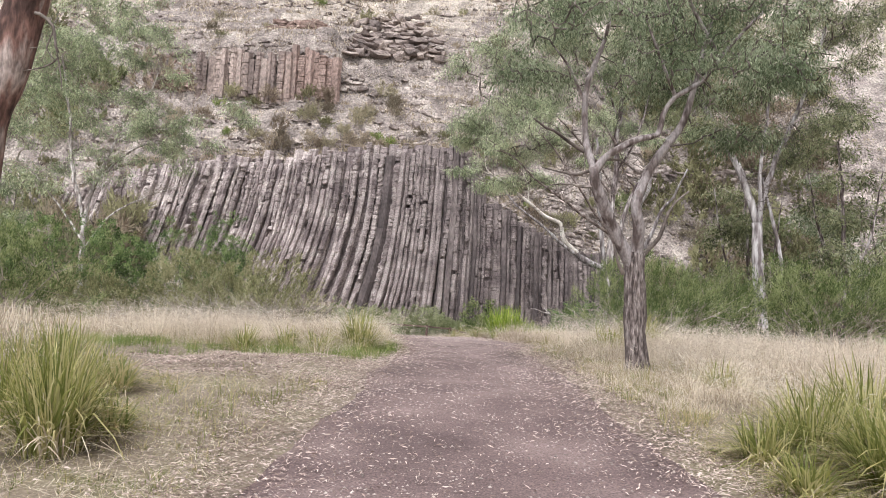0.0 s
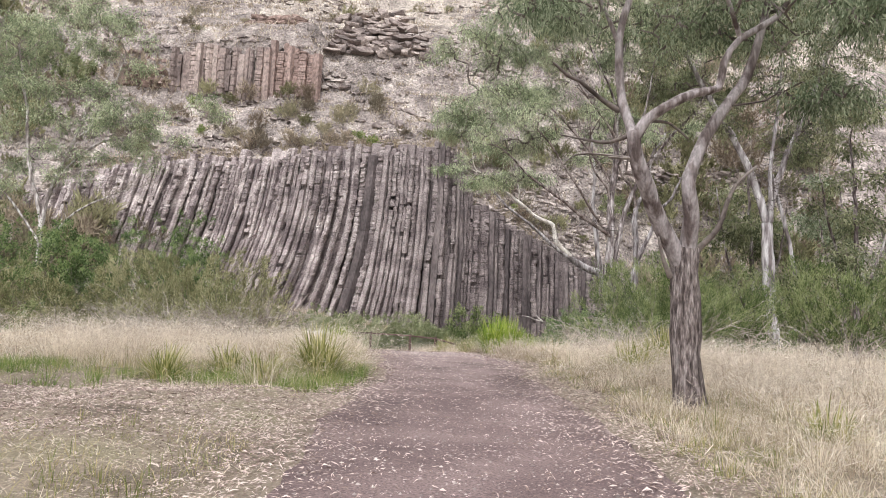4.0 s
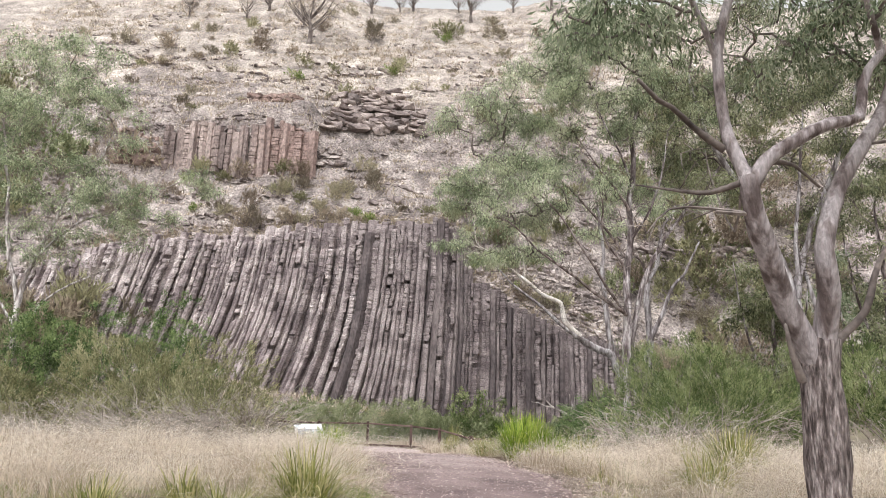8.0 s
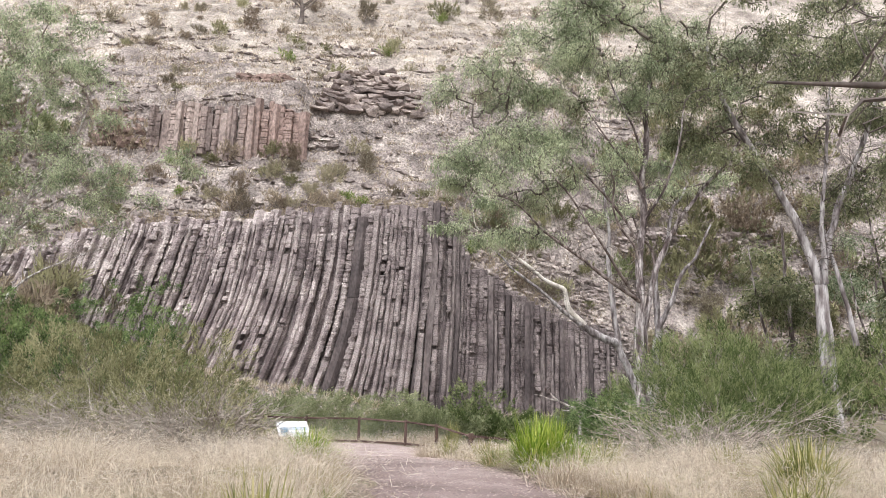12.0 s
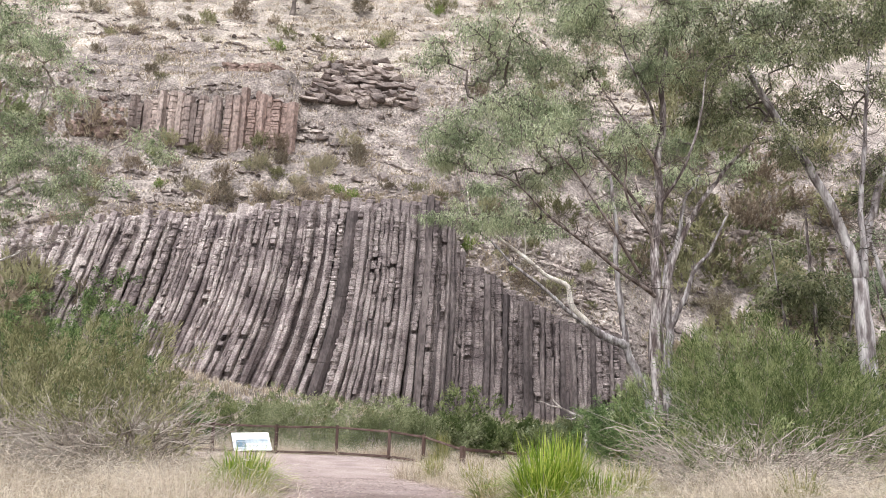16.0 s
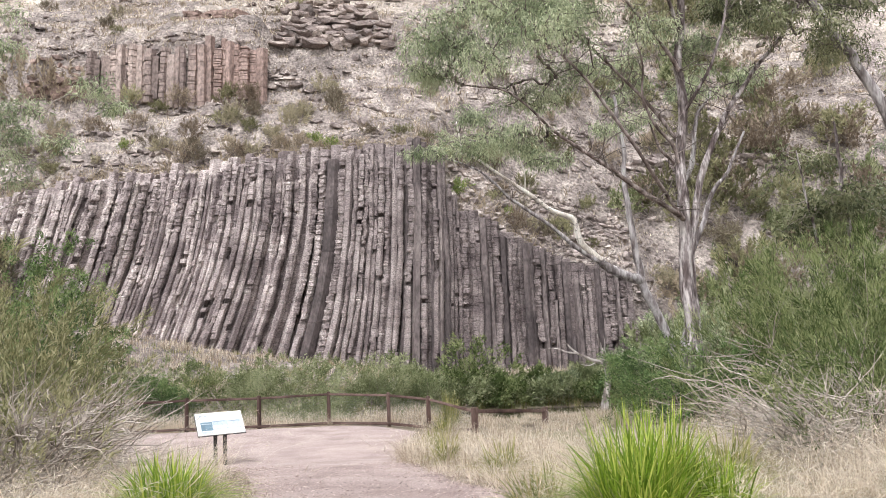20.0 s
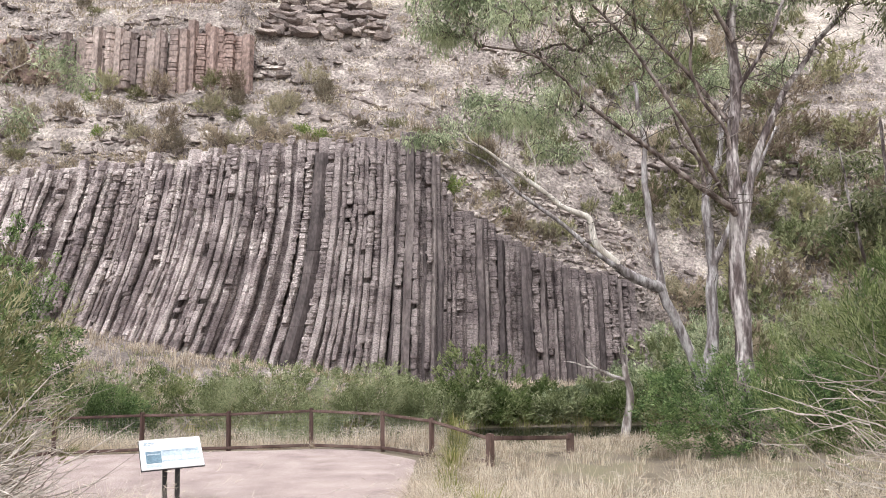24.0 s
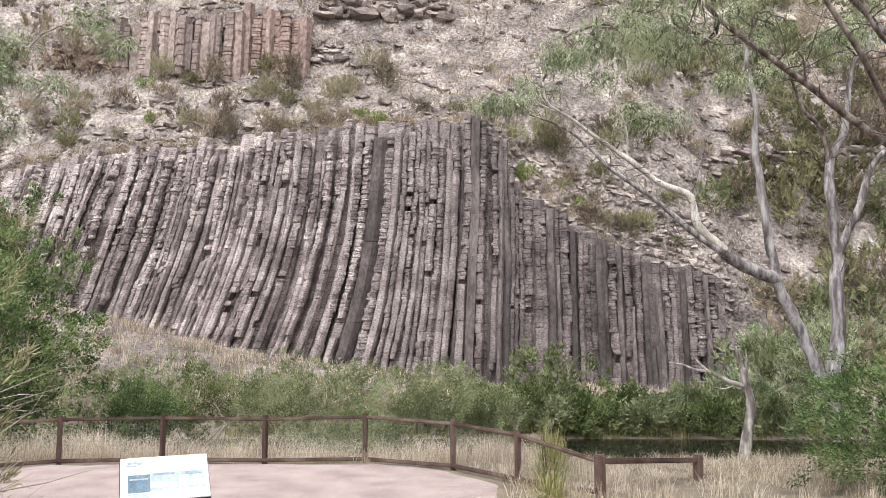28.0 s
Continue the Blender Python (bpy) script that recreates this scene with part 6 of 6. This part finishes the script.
def tall_left(x, y):
    d = off_path(x, y)
    return open_ground(x, y) * (x < 0) * smooth_step(0.2, 0.9, d) * (1 - clearing(x, y)) * np.where(y < 8.5, 0.35 * (x < -3.6), 0.1 + 0.9 * smooth_step(12.7, 14.4, y - 0.12 * (x + 2))) * (0.5 + 0.5 * (lattice(x * 0.8, y * 0.8, 71) > -0.3))


def fringe(x, y):
    d = off_path(x, y)
    return (d > 0.3) * ((d < 2.2) | (y < 8.5)) * (0.25 + 0.75 * (lattice(x * 1.1, y * 1.1, 72) > 0.1)) * (1 - 0.75 * clearing(x, y))


def mounds(x, y):
    return open_ground(x, y) * (off_path(x, y) > 0.35) * (off_path(x, y) < 2.2) * np.where(x < 0, (y > 11.6) * 0.7, (y > 6) * 1.0)


clumps("dry_grass", "tall pale dry grass in seed beside the path", (0.4, 8, -1, 29), 2300, 50, 0.52, 0.0024, 0.2, 1.5, STRAW, 500, tall_right, 0.3)
clumps("dry_grass", "tall pale dry grass on the flat", (8, 22, 4, 34), 2300, 11, 0.55, 0.009, 0.14, 0.75, STRAW, 501, tall_right)
clumps("dry_grass", "tall pale dry grass beside the path", (-8, -0.5, -1, 30), 2000, 50, 0.6, 0.0024, 0.2, 1.5, STRAW, 502, tall_left, 0.3)
clumps("dry_grass", "tall pale dry grass under the shrubs", (-22, -8, 4, 36), 2100, 11, 0.55, 0.009, 0.14, 0.75, STRAW, 503, tall_left)
clumps("dry_grass", "dry grass on the creek bank", (-16, 18, 29, 45), 1500, 24, 0.5, 0.0045, 0.12, 0.5, STRAW, 504, lambda x, y: (off_path(x, y) > 0.25) * (1 - smooth_step(38.6, 40, y) * (x > 0.5)) * (1 - 0.6 * (x > 0.8) * (x < 7) * (y > 36)))
clumps("dry_grass", "low dry grass round the foot of the gum", (1.9, 4.4, 8.6, 11.2), 200, 26, 0.34, 0.0026, 0.13, 1.3, STRAW, 514, lambda x, y: 0.9 * (x > 2.15))
clumps("fluffy_grass", "fluffy rounded mounds of fine straw grass along the path", (-5, 4.5, 6, 25), 620, 80, 0.34, 0.0022, 0.12, 1.5, STRAW, 522, mounds, 0.15)
clumps("fluffy_grass", "pale fluffy grass hanging over the edge of the path", (-0.6, 3.2, 17, 33), 900, 80, 0.52, 0.0026, 0.14, 1.5, STRAW, 524, lambda x, y: open_ground(x, y) * (x > -0.4) * (off_path(x, y) > 0.02) * (off_path(x, y) < 1.3) * (0.45 + 0.55 * (lattice(x * 0.9, y * 0.9, 87) > -0.1)), 0.2)
clumps("fluffy_grass", "fluffy rounded mounds of yellow-green grass along the path", (-5, 4.5, 6, 25), 420, 70, 0.3, 0.0024, 0.11, 1.4, MEADOW, 523, mounds)
clumps("dry_grass", "dry grass hanging over the edge of the lookout", (-0.9, 2.2, 25.5, 37.2), 420, 24, 0.5, 0.0045, 0.12, 0.9, STRAW, 515, lambda x, y: (off_path(x, y) > -0.05) * (1 - 0.6 * (y > 34)))
clumps("short_grass", "short yellow-green grass along the path", (-8, 7, -2, 26), 7500, 16, 0.2, 0.0026, 0.07, 0.9, MEADOW, 505, fringe)
clumps("green_grass", "fresh green grass at the foot of the tussocks", (-7, -0.8, 11.2, 14.2), 900, 20, 0.24, 0.003, 0.08, 0.8, LUSH, 511, lambda x, y: (off_path(x, y) > 0.25) * (0.2 + 0.8 * (lattice(x * 0.9, y * 0.9, 79) > -0.2)))
clumps("olive_grass", "olive grass among the dry grass", (-8, 8, 8, 27), 1000, 24, 0.36, 0.003, 0.1, 0.8, MEADOW, 512, lambda x, y: (off_path(x, y) > 0.5) * (1 - clearing(x, y)) * (lattice(x * 0.6, y * 0.6, 80) > 0.15) * np.where((x > 0) & (y > 14), 0.35, 1.0))
clumps("dry_grass", "pale dry grass behind the fence", (-15, 1.0, 39.7, 42.4), 1000, 26, 0.68, 0.0045, 0.15, 0.8, STRAW, 513, lambda x, y: 0.3 + 0.7 * (lattice(x * 0.8, y * 0.8, 81) > -0.1))
clumps("dry_grass", "low dry grass on the bank beyond the barrier", (0.6, 11, 36.4, 43.3), 1500, 18, 0.36, 0.004, 0.13, 1.1, STRAW, 518, lambda x, y: 0.35 + 0.65 * (lattice(x * 0.9, y * 0.9, 83) > -0.2))
clumps("short_grass", "short straw and green grass on the flat", (-6.5, -1.2, 1.5, 8.6), 2300, 15, 0.15, 0.0024, 0.1, 1.1, MEADOW, 519, lambda x, y: (off_path(x, y) > 0.35) * (0.45 + 0.55 * (lattice(x * 1.2, y * 1.2, 84) > -0.1)))
clumps("short_grass", "short straw and green grass beside the path", (1.8, 5.5, 1.5, 9.0), 1300, 15, 0.15, 0.0024, 0.1, 1.1, MEADOW, 520, lambda x, y: (off_path(x, y) > 0.3) * (0.45 + 0.55 * (lattice(x * 1.2, y * 1.2, 85) > -0.1)))
clumps("cliff_edge_grass", "dry grass along the brink of the cliff", (-37, 15, 73.1, 74.8), 1500, 9, 0.6, 0.03, 0.25, 1.2, BROWN, 521, lambda x, y: 0.3 + 0.7 * (lattice(x * 0.5, y * 0.5, 86) > -0.1))
clumps("far_bank_green", "yellow-green tufts at the foot of the cliff", (-34, 10, 56, 71), 700, 20, 0.6, 0.016, 0.22, 0.7, MEADOW, 516, lambda x, y: 1.0 * (lattice(x * 0.25, y * 0.3, 82) > 0.05))
clumps("far_reeds", "olive reeds along the far bank of the creek", (-10, 14, 51.2, 53.0), 360, 20, 0.75, 0.01, 0.14, 0.5, MEADOW, 517, lambda x, y: 0.9 + 0 * x)
clumps("far_bank_grass", "pale grass at the foot of the cliff", (-36, 24, 57, 72), 2200, 15, 0.7, 0.018, 0.25, 0.5, STRAW, 506, lambda x, y: 0.4 + 0.6 * (lattice(x * 0.3, y * 0.3, 73) > 0))
clumps("hillside_grass", "sparse dry grass over the hillside", (-65, 48, 73.8, 138), 10500, 8, 0.5, 0.034, 0.28, 1.1, STRAW, 507, lambda x, y: 0.3 + 0.7 * (lattice(x * 0.25, y * 0.25, 74) > -0.1))
clumps("hillside_scrub", "low dry brush between the rocks", (-62, 48, 73.8, 125), 8500, 9, 0.6, 0.036, 0.34, 1.3, BROWN, 509, lambda x, y: 0.25 + 0.75 * (lattice(x * 0.2, y * 0.3, 78) > 0.1))
clumps("reeds", "green reeds along the water", (-14, 14, 43.6, 46.5), 300, 22, 1.0, 0.007, 0.12, 0.35, TUSSOCK, 508, lambda x, y: 0.8 * (lattice(x * 0.7, y * 0.7, 75) > -0.2) * (x < 1.8))

# feathery seed heads over the tall grass
r = np.random.default_rng(602)
h = Heap()
for area, want, test in (((1.5, 8, 3, 27), 16000, tall_right), ((-8, -0.8, 3, 30), 16000, tall_left), ((8, 20, 6, 32), 16000, tall_right), ((-20, -8, 6, 32), 14000, tall_left), ((-15, 1, 39.7, 42), 9000, lambda x, y: 0.9 + 0 * x)):
    x, y = r.uniform(area[0], area[1], want), r.uniform(area[2], area[3], want)
    keep = r.random(want) < test(x, y) * (0.35 + 0.65 * (lattice(x * 1.4, y * 1.4, 76) > -0.1))
    x, y = x[keep], y[keep]
    n = len(x)
    z = land(x, y) + 0.55 * (0.85 + 0.3 * lattice(x * 0.4, y * 0.4, 77)) * r.uniform(0.55, 1.2, n)
    v, q = leaf_quads(np.stack([x, y, z], -1), r.normal(0, 0.85, (n, 3)) + [0.25, 0, 0.4], 0.15 * r.uniform(0.5, 1.5, n), 0.0026 * r.uniform(0.6, 1.4, n), r)
    h.add(v, (), q)
solo("seed_heads", h.mesh("seed_heads"), PLUME, "pale feathery seed heads of the dry grass", "grass", "stuff")

# ---- straw, fallen leaves ----
r = np.random.default_rng(601)
n = 190000
x, y = r.uniform(-8, 7.5, n), 1.2 + 24 * r.random(n) ** 1.8
keep = off_path(x, y) > 0.1
x, y = x[keep], y[keep]
n = len(x)
a = r.uniform(0, 6.283, n)
ln = 0.16 * r.uniform(0.4, 1.4, n)
keep = r.random(n) < 1 - 0.7 * clearing(x, y)
x, y, a, ln, n = x[keep], y[keep], a[keep], ln[keep], int(keep.sum())
p = np.stack([x, y, land(x, y) + 0.01 + 0.04 * r.random(n)], -1)
w = np.stack([np.cos(a), np.sin(a), r.normal(0.05, 0.16, n)], -1) * ln[:, None]
sd = np.stack([-np.sin(a), np.cos(a), 0 * a], -1) * 0.0022
v = np.stack([p - sd, p + sd, p + w], 1).reshape(-1, 3)
solo("straw_thatch", mesh_of("straw_thatch", v, np.arange(n * 3).reshape(-1, 3)), STRAW, "dry straw lying flat between the tufts", "straw", "stuff")

r = np.random.default_rng(600)
n = 380000
x, y = r.uniform(-7, 5, n), 1.0 + 27.5 * r.random(n) ** 1.6
d = off_path(x, y)
on = np.where(d < 0, 0.07 + 0.8 * np.exp(d / 0.3), 0.9 * np.exp(-np.maximum(d - 0.35, 0) / 0.4))
on = np.maximum(on, clearing(x, y) * smooth_step(-0.3, 0.25, d))
keep = r.random(n) < on
x, y = x[keep], y[keep]
n = len(x)
a = r.uniform(0, 6.283, n)
dirs = np.stack([np.cos(a), np.sin(a), r.normal(0, 0.15, n)], -1)
L, W = 0.054 * r.uniform(0.5, 1.45, n), 0.0047 * r.uniform(0.6, 1.5, n)
side = np.stack([-np.sin(a), np.cos(a), r.normal(0, 0.35, n)], -1) * W[:, None]
p = np.stack([x, y, land(x, y) + 0.03 + 0.012 * r.random(n)], -1)
bend = side * r.uniform(-2, 2, n)[:, None]
mid = p + dirs * L[:, None] * 0.5 + bend + [0, 0, 0.006]
v = np.stack([p, mid + side, p + dirs * L[:, None], mid - side], 1).reshape(-1, 3)
solo("leaf_litter", mesh_of("leaf_litter", v, np.arange(n * 4).reshape(-1, 4)), LITTER, "pale dry gum leaves fallen over the path", "leaf litter", "stuff")

# small stones trodden into the path
r = np.random.default_rng(603)
n = 15000
y = 1.5 + 24 * r.random(n) ** 1.7
f = r.random(n)
x = left_edge(y) + (right_edge(y) - left_edge(y)) * f
size = 0.004 + 0.011 * r.random(n) ** 3
v = np.array([(1, 0, 0), (0, 1, 0), (-1, 0, 0), (0, -1, 0), (0, 0, 0.7), (0, 0, -0.7)])
v = v[None] * r.uniform(0.6, 1.4, (n, 6, 1)) * size[:, None, None] + np.stack([x, y, land(x, y) + 0.02], -1)[:, None]
t = np.array([(0, 1, 4), (1, 2, 4), (2, 3, 4), (3, 0, 4)])
solo("gravel", mesh_of("gravel", v.reshape(-1, 3), (np.arange(n) * 6)[:, None, None].repeat(4, 1).reshape(-1, 1) + np.tile(t, (n, 1))), RUBBLE, "small stones trodden into the dirt path", "gravel", "stuff")
